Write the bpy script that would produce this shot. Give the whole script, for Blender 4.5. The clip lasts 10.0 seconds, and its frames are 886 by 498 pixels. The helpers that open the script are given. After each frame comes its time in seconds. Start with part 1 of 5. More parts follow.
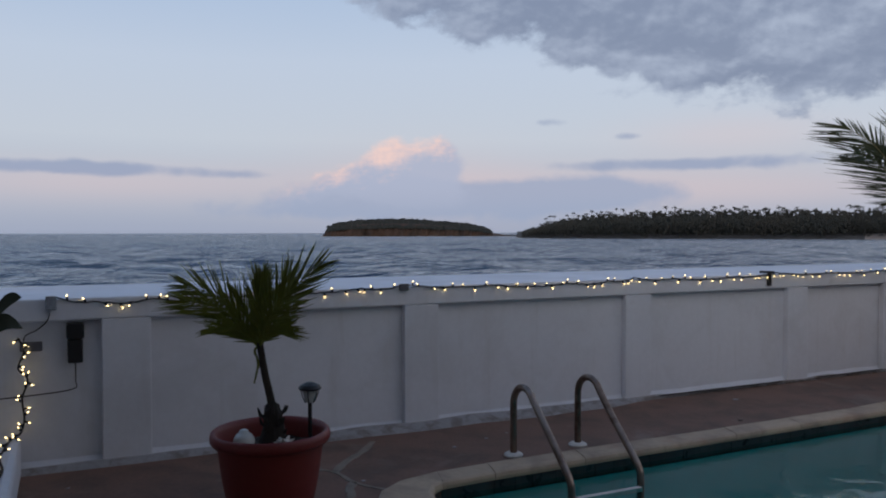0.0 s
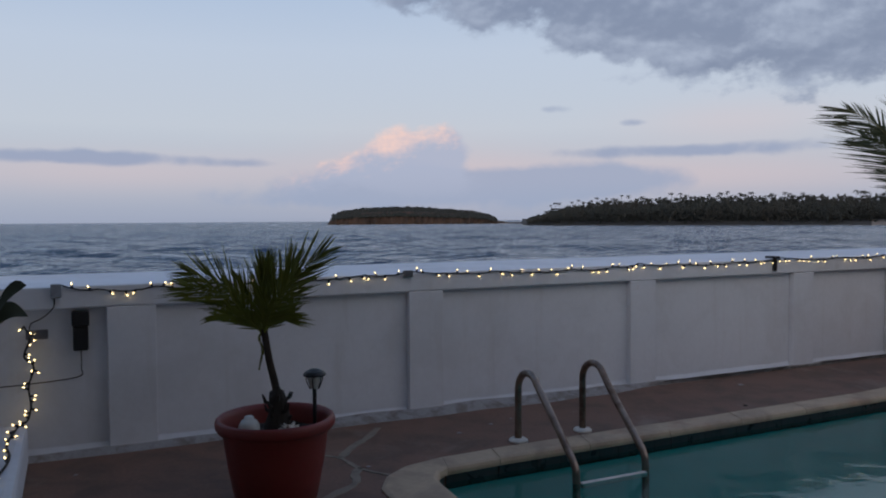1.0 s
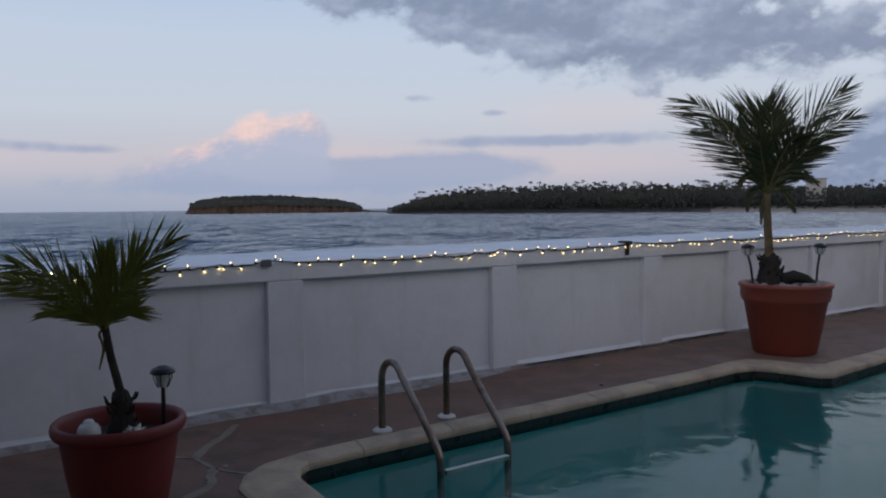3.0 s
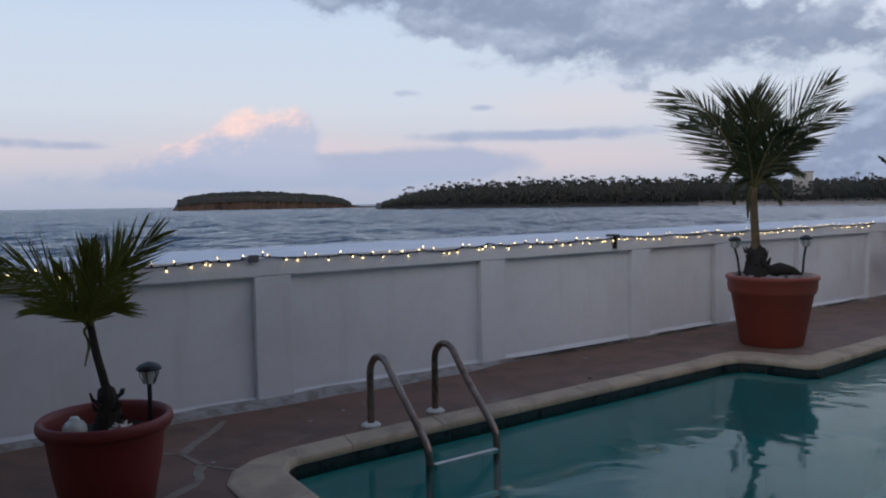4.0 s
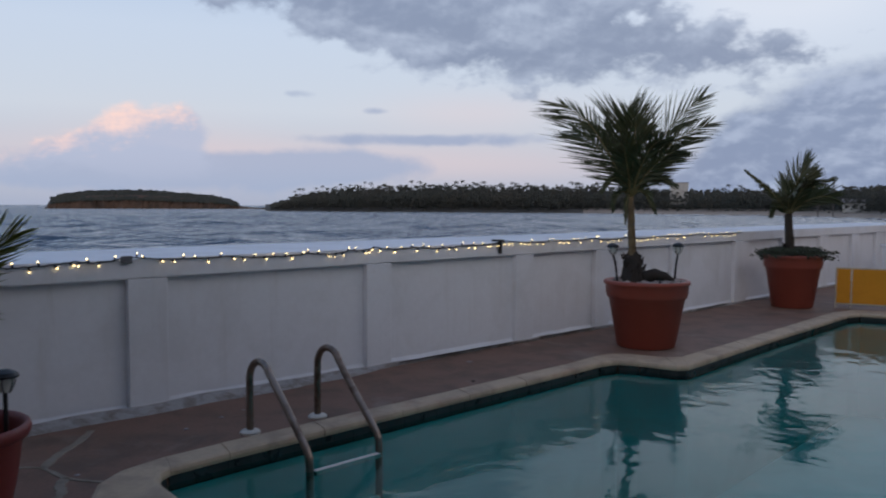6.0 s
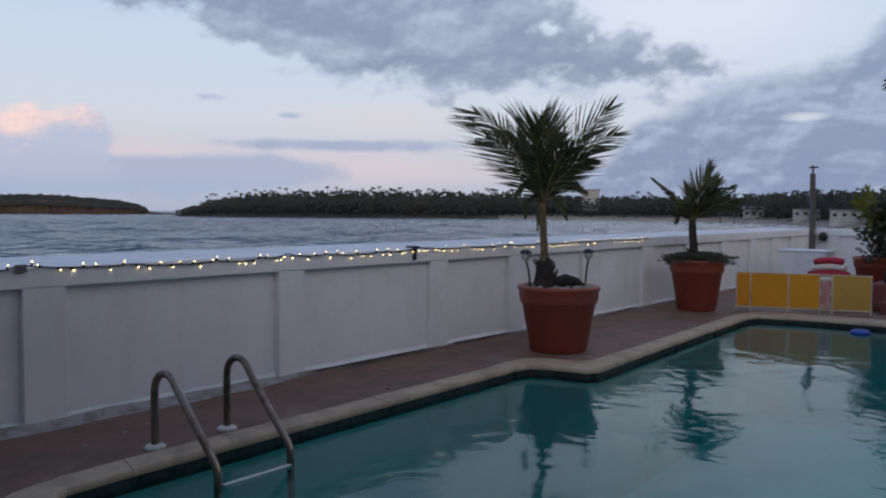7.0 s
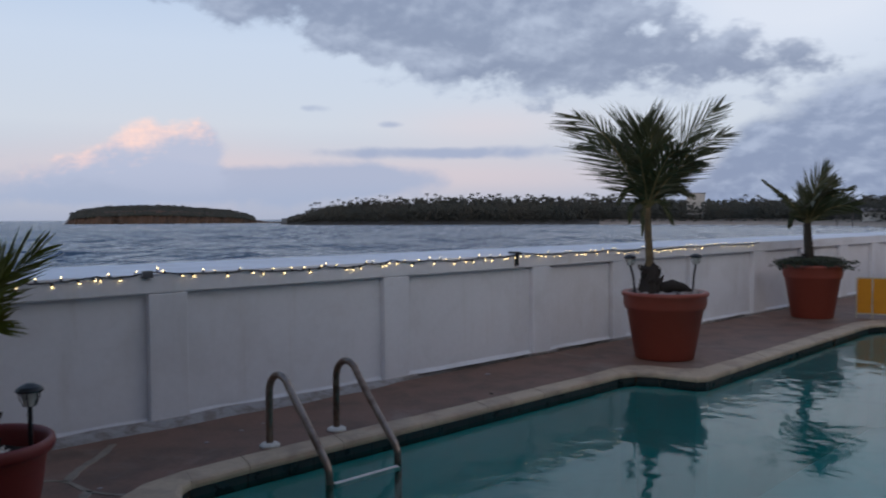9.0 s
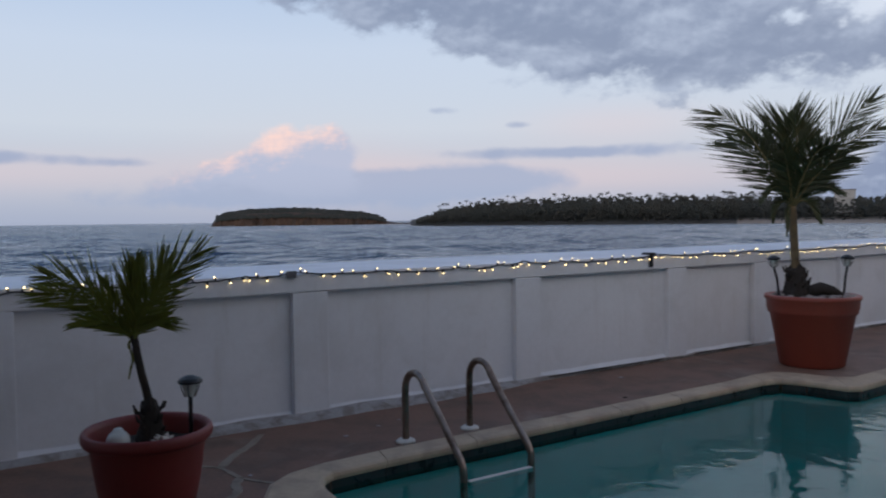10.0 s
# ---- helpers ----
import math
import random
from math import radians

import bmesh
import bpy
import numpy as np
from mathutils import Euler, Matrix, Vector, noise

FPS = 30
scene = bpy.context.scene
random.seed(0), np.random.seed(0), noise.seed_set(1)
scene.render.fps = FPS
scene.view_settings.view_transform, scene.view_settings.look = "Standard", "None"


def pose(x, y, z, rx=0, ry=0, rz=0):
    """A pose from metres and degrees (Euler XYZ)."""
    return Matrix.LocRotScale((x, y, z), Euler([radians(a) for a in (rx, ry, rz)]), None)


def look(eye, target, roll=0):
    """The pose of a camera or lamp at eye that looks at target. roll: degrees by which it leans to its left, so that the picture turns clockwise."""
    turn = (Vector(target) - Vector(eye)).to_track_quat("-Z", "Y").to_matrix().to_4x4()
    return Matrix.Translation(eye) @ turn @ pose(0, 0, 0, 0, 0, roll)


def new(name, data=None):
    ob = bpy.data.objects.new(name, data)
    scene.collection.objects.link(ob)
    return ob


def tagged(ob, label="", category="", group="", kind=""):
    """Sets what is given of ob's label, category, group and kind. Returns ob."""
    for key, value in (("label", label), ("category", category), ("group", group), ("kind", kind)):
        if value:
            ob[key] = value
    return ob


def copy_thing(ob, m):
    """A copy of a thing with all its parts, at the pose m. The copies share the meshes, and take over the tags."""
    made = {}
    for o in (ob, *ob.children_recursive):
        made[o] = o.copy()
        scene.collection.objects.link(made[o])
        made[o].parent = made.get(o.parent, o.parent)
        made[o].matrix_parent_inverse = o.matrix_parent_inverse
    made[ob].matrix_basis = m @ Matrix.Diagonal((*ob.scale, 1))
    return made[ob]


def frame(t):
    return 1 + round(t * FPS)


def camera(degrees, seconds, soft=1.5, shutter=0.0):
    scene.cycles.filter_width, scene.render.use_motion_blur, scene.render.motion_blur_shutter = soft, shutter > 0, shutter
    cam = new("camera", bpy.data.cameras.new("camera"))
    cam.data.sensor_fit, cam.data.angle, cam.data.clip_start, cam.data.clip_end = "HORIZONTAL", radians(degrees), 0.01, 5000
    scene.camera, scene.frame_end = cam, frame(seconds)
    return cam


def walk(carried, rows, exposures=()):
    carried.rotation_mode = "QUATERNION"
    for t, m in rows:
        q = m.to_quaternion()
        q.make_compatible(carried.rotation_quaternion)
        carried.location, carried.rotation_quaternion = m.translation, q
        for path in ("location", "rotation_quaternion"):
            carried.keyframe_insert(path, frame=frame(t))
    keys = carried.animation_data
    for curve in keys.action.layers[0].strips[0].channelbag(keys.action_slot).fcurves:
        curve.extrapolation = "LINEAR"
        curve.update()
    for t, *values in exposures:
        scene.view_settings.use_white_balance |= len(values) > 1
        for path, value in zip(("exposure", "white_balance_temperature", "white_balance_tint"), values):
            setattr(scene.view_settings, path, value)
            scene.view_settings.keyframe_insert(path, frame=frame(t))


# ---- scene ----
cam = camera(58.8, 10.0, soft=2.0, shutter=0.4)
PATH = [
    (0, (-2.613, -4.357, 1.449), (-1.742, -2.557, 1.406), -0.1),
    (0.5, (-2.61, -4.362, 1.445), (-1.745, -2.56, 1.381), -0.3),
    (1, (-2.603, -4.353, 1.439), (-1.744, -2.548, 1.365), -0.4),
    (1.5, (-2.594, -4.328, 1.439), (-1.701, -2.54, 1.354), -0.6),
    (1.8, (-2.584, -4.306, 1.438), (-1.617, -2.557, 1.355), -0.9),
    (2, (-2.572, -4.284, 1.441), (-1.531, -2.579, 1.355), -0.8),
    (2.2, (-2.565, -4.280, 1.432), (-1.463, -2.614, 1.351), -0.5),
    (2.5, (-2.555, -4.271, 1.417), (-1.425, -2.622, 1.341), -0.5),
    (3, (-2.53, -4.276, 1.425), (-1.378, -2.644, 1.319), -0.6),
    (4.5, (-2.518, -4.276, 1.416), (-1.335, -2.668, 1.297), -0.7),
    (5, (-2.516, -4.272, 1.424), (-1.313, -2.679, 1.304), -0.4),
    (5.5, (-2.499, -4.29, 1.418), (-1.239, -2.741, 1.3), -0.8),
    (5.7, (-2.492, -4.291, 1.416), (-1.176, -2.789, 1.301), -0.3),
    (6.8, (-2.448, -4.296, 1.418), (-0.947, -2.978, 1.318), 0.2),
    (7, (-2.449, -4.297, 1.421), (-0.919, -3.012, 1.326), 0.3),
    (7.5, (-2.44, -4.301, 1.421), (-0.857, -3.082, 1.336), 0.2),
    (7.75, (-2.443, -4.303, 1.420), (-0.854, -3.091, 1.338), 0.2),
    (8, (-2.46, -4.303, 1.422), (-0.893, -3.063, 1.341), 0.1),
    (8.2, (-2.461, -4.305, 1.416), (-0.924, -3.026, 1.341), 0.0),
    (8.5, (-2.472, -4.302, 1.415), (-0.984, -2.968, 1.338), -0.1),
    (9, (-2.498, -4.3, 1.418), (-1.141, -2.833, 1.339), -0.3),
    (9.3, (-2.508, -4.295, 1.426), (-1.216, -2.771, 1.345), -0.2),
    (9.5, (-2.519, -4.281, 1.433), (-1.286, -2.709, 1.354), -0.1),
    (10, (-2.546, -4.304, 1.425), (-1.443, -2.638, 1.35), -0.7),
]
walk(cam, [(t, look(eye, target, roll)) for t, eye, target, roll in PATH],
     [(0.0, -0.15), (1.5, -0.17), (3.0, -0.11), (4.5, 0.12), (5.5, 0.01), (7.0, 0.04), (8.5, 0.05), (10.0, 0.02)])

# ---- world and light ----
WATER = -0.080
SEA = -3.2
RT = Vector((0.8, -0.6, 0))
FW = Vector((0.6, 0.8, 0))


class Ex:
    """Arithmetic on shader sockets."""
    def __init__(self, nt, sock):
        self.nt, self.s = nt, sock

    def op(self, kind, *others, clamp=False):
        n = self.nt.nodes.new("ShaderNodeMath")
        n.operation, n.use_clamp = kind, clamp
        for i, o in enumerate((self, *others)):
            if isinstance(o, Ex):
                self.nt.links.new(o.s, n.inputs[i])
            else:
                n.inputs[i].default_value = o
        return Ex(self.nt, n.outputs[0])

    def __add__(self, o): return self.op("ADD", o)
    def __sub__(self, o): return self.op("SUBTRACT", o)
    def __mul__(self, o): return self.op("MULTIPLY", o)

    def step(self, a, b):
        n = self.nt.nodes.new("ShaderNodeMapRange")
        n.interpolation_type = "SMOOTHSTEP"
        self.nt.links.new(self.s, n.inputs[0])
        n.inputs[1].default_value, n.inputs[2].default_value = a, b
        return Ex(self.nt, n.outputs[0])


def mixed(nt, fac, a, b, blend="MIX"):
    n = nt.nodes.new("ShaderNodeMix")
    n.data_type, n.blend_type = "RGBA", blend
    for i, v in ((0, fac), (6, a), (7, b)):
        if isinstance(v, Ex):
            nt.links.new(v.s, n.inputs[i])
        elif isinstance(v, bpy.types.NodeSocket):
            nt.links.new(v, n.inputs[i])
        elif i == 0:
            n.inputs[i].default_value = v
        else:
            n.inputs[i].default_value = (*v, 1)
    return n.outputs[2]


def srgb(r, g, b):
    return tuple((c / 255 / 12.92) if c < 11 else ((c / 255 + 0.055) / 1.055) ** 2.4 for c in (r, g, b))


def noise_tex(nt, vec, scale, detail=4, rough=0.5, distortion=0.0, out=0):
    n = nt.nodes.new("ShaderNodeTexNoise")
    n.inputs["Scale"].default_value, n.inputs["Detail"].default_value = scale, detail
    n.inputs["Roughness"].default_value, n.inputs["Distortion"].default_value = rough, distortion
    if vec is not None:
        nt.links.new(vec, n.inputs["Vector"])
    return n.outputs[out]


def build_world():
    world = bpy.data.worlds.new("dusk_sky")
    scene.world = world
    world.use_nodes = True
    nt = world.node_tree
    nt.nodes.clear()
    tc = nt.nodes.new("ShaderNodeTexCoord")
    sep = nt.nodes.new("ShaderNodeSeparateXYZ")
    nt.links.new(tc.outputs["Generated"], sep.inputs[0])
    x, y, z = (Ex(nt, sep.outputs[i]) for i in range(3))
    az = x.op("ARCTAN2", y) * 57.2958
    el = z.op("ARCSINE") * 57.2958
    comb = nt.nodes.new("ShaderNodeCombineXYZ")
    nt.links.new((az * 0.13).s, comb.inputs[0])
    nt.links.new((el * 0.2).s, comb.inputs[1])
    p = comb.outputs[0]
    # sky colour by height
    ramp = nt.nodes.new("ShaderNodeValToRGB")
    nt.links.new((el * (1 / 60.0)).op("MAXIMUM", 0.0).s, ramp.inputs[0])
    stops = [(0.0, (174, 184, 208)), (0.05, (194, 203, 220)), (0.11, (212, 221, 235)), (0.2, (207, 221, 242)),
             (0.30, (183, 207, 240)), (0.6, (134, 164, 206)), (1.0, (110, 138, 182))]
    for i, (pos, c) in enumerate(stops):
        e = ramp.color_ramp.elements[i] if i < 2 else ramp.color_ramp.elements.new(pos)
        e.position, e.color = pos, (*srgb(*c), 1)
    sky = nt.nodes.new("ShaderNodeTexSky")
    sky.sky_type, sky.sun_disc = "NISHITA", False
    sky.sun_elevation, sky.sun_rotation = radians(3), radians(-128)
    sky_dim = mixed(nt, 1.0, sky.outputs[0], (0.06, 0.06, 0.06), "MULTIPLY")
    col = mixed(nt, 0.1, ramp.outputs[0], sky_dim)
    n1 = Ex(nt, noise_tex(nt, p, 1.3, 6, 0.52, 0.25))
    n2 = Ex(nt, noise_tex(nt, p, 3.0, 5, 0.52, 0.15))
    n3 = Ex(nt, noise_tex(nt, p, 0.5, 4, 0.5))

    def blob(a0, e0, sa, se, amp=1.0):
        da, de = (az - a0) * (1 / sa), (el - e0) * (1 / se)
        return ((da * da + de * de) * -1.0).op("EXPONENT") * amp

    def total(blobs):
        out = blob(*blobs[0])
        for b in blobs[1:]:
            out = out + blob(*b)
        return out

    n4 = Ex(nt, noise_tex(nt, p, 7.5, 5, 0.6, 0.3))
    # warm tint low over the sea
    warm = total([(24, 3.5, 9, 2.6, 0.35), (46, 6.6, 7, 1.4, 0.35), (2, 3.4, 14, 1.4, 0.45), (38, 3.6, 18, 1.4, 0.35), (46, 2.6, 16, 1.2, 0.3)])
    col = mixed(nt, warm.op("MINIMUM", 0.8), col, srgb(226, 205, 208))
    # grey-lilac banks and thin bands
    lilac = total([(28, 2.2, 12, 1.9, 0.62), (37, 2.8, 6, 1.2, 0.55), (21, 3.2, 6, 2.0, 0.4), (13, 1.8, 8, 1.2, 0.35)])
    m = (lilac + (n1 - 0.5) * 0.7 + (n2 - 0.5) * 0.5).step(0.25, 0.6)
    col = mixed(nt, m * 0.8, col, srgb(162, 176, 204))
    # pink-topped cumulus
    heap = total([(22.6, 5.1, 2.0, 1.9, 1.0), (25.9, 5.2, 1.3, 2.0, 0.95), (20.0, 4.2, 1.6, 1.4, 0.7), (17.6, 3.1, 2.2, 1.2, 0.7), (24.0, 2.9, 4.2, 2.0, 0.9), (14.6, 2.2, 2.2, 1.1, 0.5)])
    m = (heap + (n2 - 0.5) * 1.0 + (n4 - 0.5) * 0.5).step(0.3, 0.88)
    mp = nt.nodes.new("ShaderNodeMapping")
    mp.inputs["Location"].default_value = (-0.03, 0.03, 0)
    nt.links.new(p, mp.inputs[0])
    puff = n4 - Ex(nt, noise_tex(nt, mp.outputs[0], 7.5, 5, 0.6, 0.3))
    lit = ((el - 4.3) * 0.4 + puff * 0.6 + (n4 - 0.5) * 0.6 + (n2 - 0.5) * 1.6 - (az - 22.5) * 0.11).step(-0.15, 1.2)
    heapcol = mixed(nt, lit, srgb(182, 190, 213), srgb(255, 219, 209))
    col = mixed(nt, m * 0.9 * el.step(0.6, 4.0), col, heapcol)
    # thin grey bands
    bands = total([(1.5, 4.3, 9, 0.6, 0.9), (43, 4.7, 10, 0.6, 0.85), (39, 6.7, 1.7, 0.35, 0.6), (33.5, 7.8, 1.6, 0.4, 0.5), (11, 4.0, 2.5, 0.4, 0.5)])
    m = (bands + (n1 - 0.5) * 0.9 + (n2 - 0.5) * 0.6).step(0.28, 0.75)
    col = mixed(nt, m * 0.8, col, srgb(154, 168, 198))
    # broken grey cloud: a ragged deck between a lower and an upper edge
    def edge_line(points, lo=15.0, hi=95.0, top=30.0):
        r = nt.nodes.new("ShaderNodeValToRGB")
        r.color_ramp.interpolation = "EASE"
        nt.links.new(((az - lo) * (1 / (hi - lo))).s, r.inputs[0])
        for i, (a, e) in enumerate(points):
            el_ = r.color_ramp.elements[i] if i < 2 else r.color_ramp.elements.new(0.99)
            el_.position, el_.color = (a - lo) / (hi - lo), (e / top, e / top, e / top, 1)
        return Ex(nt, r.outputs[0]) * top

    def raised(scale, detail, rough, dist, lift):
        """The same noise a little higher up: the difference reads as light from above."""
        mp = nt.nodes.new("ShaderNodeMapping")
        mp.inputs["Location"].default_value = lift
        nt.links.new(p, mp.inputs[0])
        return Ex(nt, noise_tex(nt, mp.outputs[0], scale, detail, rough, dist))

    relief = (n1 - raised(1.3, 6, 0.52, 0.25, (-0.05, 0.14, 0))) * 1.6 + (n2 - raised(3.0, 5, 0.52, 0.15, (-0.03, 0.07, 0)))
    pale = total([(67, 14, 9, 4, 0.75), (50, 24, 30, 6, 0.6), (76, 25, 24, 9, 0.95)])
    col = mixed(nt, pale.op("MINIMUM", 0.8), col, srgb(224, 230, 242))
    low = edge_line([(17, 18.5), (24, 15.0), (30, 13.6), (35, 12.0), (40, 10.8), (45, 9.6), (50, 8.8), (55, 9.2), (60, 8.8), (64, 8.6), (69, 9.2), (73, 11.6), (94, 13.0)])
    high = edge_line([(17, 17.0), (26, 19.5), (36, 22.0), (46, 22.0), (53, 17.0), (58, 13.8), (62, 11.8), (66, 11.0), (71, 9.8), (94, 8.0)])
    deep = (el - low).op("MINIMUM", high - el)
    ragged = (deep + 1.5).op("MINIMUM", 3.4) * 0.4 + (n1 - 0.5) * 2.2 + (n2 - 0.5) * 2.0 + (n4 - 0.5) * 0.7 + blob(50.0, 13.0, 1.8, 0.9, -0.9) + blob(56.5, 12.8, 2.0, 0.8, -0.7)
    m = ragged.step(0.15, 0.85)
    shade = (relief * 0.9 + 0.52 - m * 0.2 + (n1 - 0.5) * 1.0 + (n4 - 0.5) * 0.2).step(0.05, 0.95)
    greycol = mixed(nt, shade, srgb(130, 143, 170), srgb(178, 190, 212))
    col = mixed(nt, m * 0.88, col, greycol)
    # layered bank low over the far shore and the tower of cloud beside it
    comb2 = nt.nodes.new("ShaderNodeCombineXYZ")
    nt.links.new((az * 0.06).s, comb2.inputs[0])
    nt.links.new((el * 0.3).s, comb2.inputs[1])
    n5 = Ex(nt, noise_tex(nt, comb2.outputs[0], 1.7, 5, 0.55, 0.3))
    crest = edge_line([(15, 1.0), (57, 1.5), (61, 4.0), (65, 7.2), (69, 9.0), (74, 9.5), (76.5, 10.0), (80, 13.2), (84, 16.0), (94, 17.0)])
    m = ((crest - el) * 0.42 + (n5 - 0.5) * 1.2 + (n2 - 0.5) * 0.9 + (n4 - 0.5) * 0.5 + 0.25 + blob(74.6, 6.3, 2.2, 0.45, -1.5) + blob(70.5, 5.5, 2.5, 0.4, -0.7)).step(-0.05, 0.9) * az.step(52, 63)
    bankcol = mixed(nt, (n5 * 0.9 + relief * 1.2 + 0.02).step(0.28, 0.85), srgb(130, 145, 176), srgb(166, 179, 205))
    col = mixed(nt, m * 0.88, col, bankcol)
    # scattered cloud behind, away from the sea side
    away = (y * -1.0).step(-0.2, 0.4)
    m = (n3 + n1 * 0.4).step(0.55, 0.8) * away
    col = mixed(nt, m * 0.6, col, srgb(150, 148, 158))
    dusk = (y * -1.0).step(0.0, 0.6) * (z * -1.0 + 0.9).step(0.0, 0.7)
    col = mixed(nt, dusk * 0.8, col, srgb(250, 232, 220))
    bg = nt.nodes.new("ShaderNodeBackground")
    nt.links.new(col, bg.inputs[0])
    bg.inputs[1].default_value = 1.0
    out = nt.nodes.new("ShaderNodeOutputWorld")
    nt.links.new(bg.outputs[0], out.inputs[0])


build_world()
sun = new("sun", bpy.data.lights.new("sun", "SUN"))
sun.data.energy, sun.data.angle, sun.data.color = 0.26, radians(25), (1.0, 0.9, 0.84)
sun.matrix_world = look((-18, -14, 13), (0, 0, 0))


# ---- materials ----
def material(name, colour, rough=0.6, metal=0.0, spots=None, spot_scale=6.0, spot_amount=0.5, grain=60.0, grain_amount=0.12,
             bump=0.15, bump_dist=0.004, vary=0.0, spec=0.5, stretch=None):
    m = bpy.data.materials.new(name)
    m.use_nodes = True
    nt = m.node_tree
    b = nt.nodes["Principled BSDF"]
    tc = nt.nodes.new("ShaderNodeTexCoord")
    vec = tc.outputs["Object"]
    if stretch:
        mp = nt.nodes.new("ShaderNodeMapping")
        mp.inputs["Scale"].default_value = stretch
        nt.links.new(vec, mp.inputs[0])
        vec = mp.outputs[0]
    fine = Ex(nt, noise_tex(nt, vec, grain, 5, 0.6))
    coarse = Ex(nt, noise_tex(nt, vec, spot_scale, 5, 0.6, 0.4))
    col = mixed(nt, coarse.step(0.42, 0.68) * spot_amount, colour, spots or tuple(c * 0.7 for c in colour))
    col = mixed(nt, (fine.step(0.3, 0.7)) * grain_amount, col, tuple(c * 0.45 for c in colour))
    if vary:
        info = nt.nodes.new("ShaderNodeObjectInfo")
        col = mixed(nt, Ex(nt, info.outputs["Random"]) * vary, col, tuple(c * 0.5 for c in colour))
    nt.links.new(col, b.inputs["Base Color"])
    nt.links.new(((coarse - 0.5) * 0.25 + rough).op("MINIMUM", 1.0).s, b.inputs["Roughness"])
    b.inputs["Metallic"].default_value = metal
    b.inputs["Specular IOR Level"].default_value = spec
    bn = nt.nodes.new("ShaderNodeBump")
    bn.inputs["Strength"].default_value, bn.inputs["Distance"].default_value = bump, bump_dist
    nt.links.new((fine * 0.6 + coarse).s, bn.inputs["Height"])
    nt.links.new(bn.outputs[0], b.inputs["Normal"])
    return m


def glow(name, colour, strength):
    m = bpy.data.materials.new(name)
    m.use_nodes = True
    b = m.node_tree.nodes["Principled BSDF"]
    b.inputs["Base Color"].default_value = (*colour, 1)
    b.inputs["Emission Color"].default_value = (*colour, 1)
    b.inputs["Emission Strength"].default_value = strength
    return m


def water_material(name, tint, scales, strength, dist, clear):
    m = bpy.data.materials.new(name)
    m.use_nodes = True
    nt = m.node_tree
    nt.nodes.clear()
    tc = nt.nodes.new("ShaderNodeTexCoord")
    h = None
    for scale, weight, stretch in scales:
        mp = nt.nodes.new("ShaderNodeMapping")
        mp.inputs["Scale"].default_value = stretch
        nt.links.new(tc.outputs["Object"], mp.inputs[0])
        part_h = Ex(nt, noise_tex(nt, mp.outputs[0], scale, 3, 0.5, 0.6)) * weight
        h = part_h if h is None else h + part_h
    bn = nt.nodes.new("ShaderNodeBump")
    bn.inputs["Strength"].default_value, bn.inputs["Distance"].default_value = strength, dist
    nt.links.new(h.s, bn.inputs["Height"])
    fr = nt.nodes.new("ShaderNodeFresnel")
    fr.inputs[0].default_value = 1.35 if clear else 1.31
    nt.links.new(bn.outputs[0], fr.inputs["Normal"])
    gl = nt.nodes.new("ShaderNodeBsdfGlossy")
    gl.inputs["Roughness"].default_value = 0.06 if clear else 0.26
    nt.links.new(bn.outputs[0], gl.inputs["Normal"])
    if clear:
        under = nt.nodes.new("ShaderNodeBsdfTransparent")
    else:
        under = nt.nodes.new("ShaderNodeBsdfDiffuse")
    under.inputs["Color"].default_value = (*tint, 1)
    mx = nt.nodes.new("ShaderNodeMixShader")
    nt.links.new(fr.outputs[0], mx.inputs[0])
    nt.links.new(under.outputs[0], mx.inputs[1])
    nt.links.new(gl.outputs[0], mx.inputs[2])
    out = nt.nodes.new("ShaderNodeOutputMaterial")
    nt.links.new(mx.outputs[0], out.inputs[0])
    return m


M_WALL = material("white_wall_paint", (0.765, 0.785, 0.83), 0.75, spots=(0.58, 0.585, 0.595), spot_scale=1.7, spot_amount=0.35, grain=25, grain_amount=0.06, bump=0.25, bump_dist=0.006)
def add_streaks(m, colour, amount):
    """Rain streaks running down, laid over the base colour."""
    nt = m.node_tree
    bs = nt.nodes["Principled BSDF"]
    src = bs.inputs["Base Color"].links[0].from_socket
    tc = nt.nodes.new("ShaderNodeTexCoord")
    mp = nt.nodes.new("ShaderNodeMapping")
    mp.inputs["Scale"].default_value = (7.0, 7.0, 0.55)
    nt.links.new(tc.outputs["Object"], mp.inputs[0])
    st = Ex(nt, noise_tex(nt, mp.outputs[0], 1.0, 5, 0.65, 0.3))
    nt.links.new(mixed(nt, st.step(0.52, 0.78) * amount, src, colour), bs.inputs["Base Color"])


def add_scuffs(m, colour, scale, low, high, amount):
    """Worn patches with ragged edges, laid over the base colour."""
    nt = m.node_tree
    bs = nt.nodes["Principled BSDF"]
    src = bs.inputs["Base Color"].links[0].from_socket
    tc = nt.nodes.new("ShaderNodeTexCoord")
    big = Ex(nt, noise_tex(nt, tc.outputs["Object"], scale, 7, 0.68, 0.8))
    nt.links.new(mixed(nt, big.step(low, high) * amount, src, colour), bs.inputs["Base Color"])


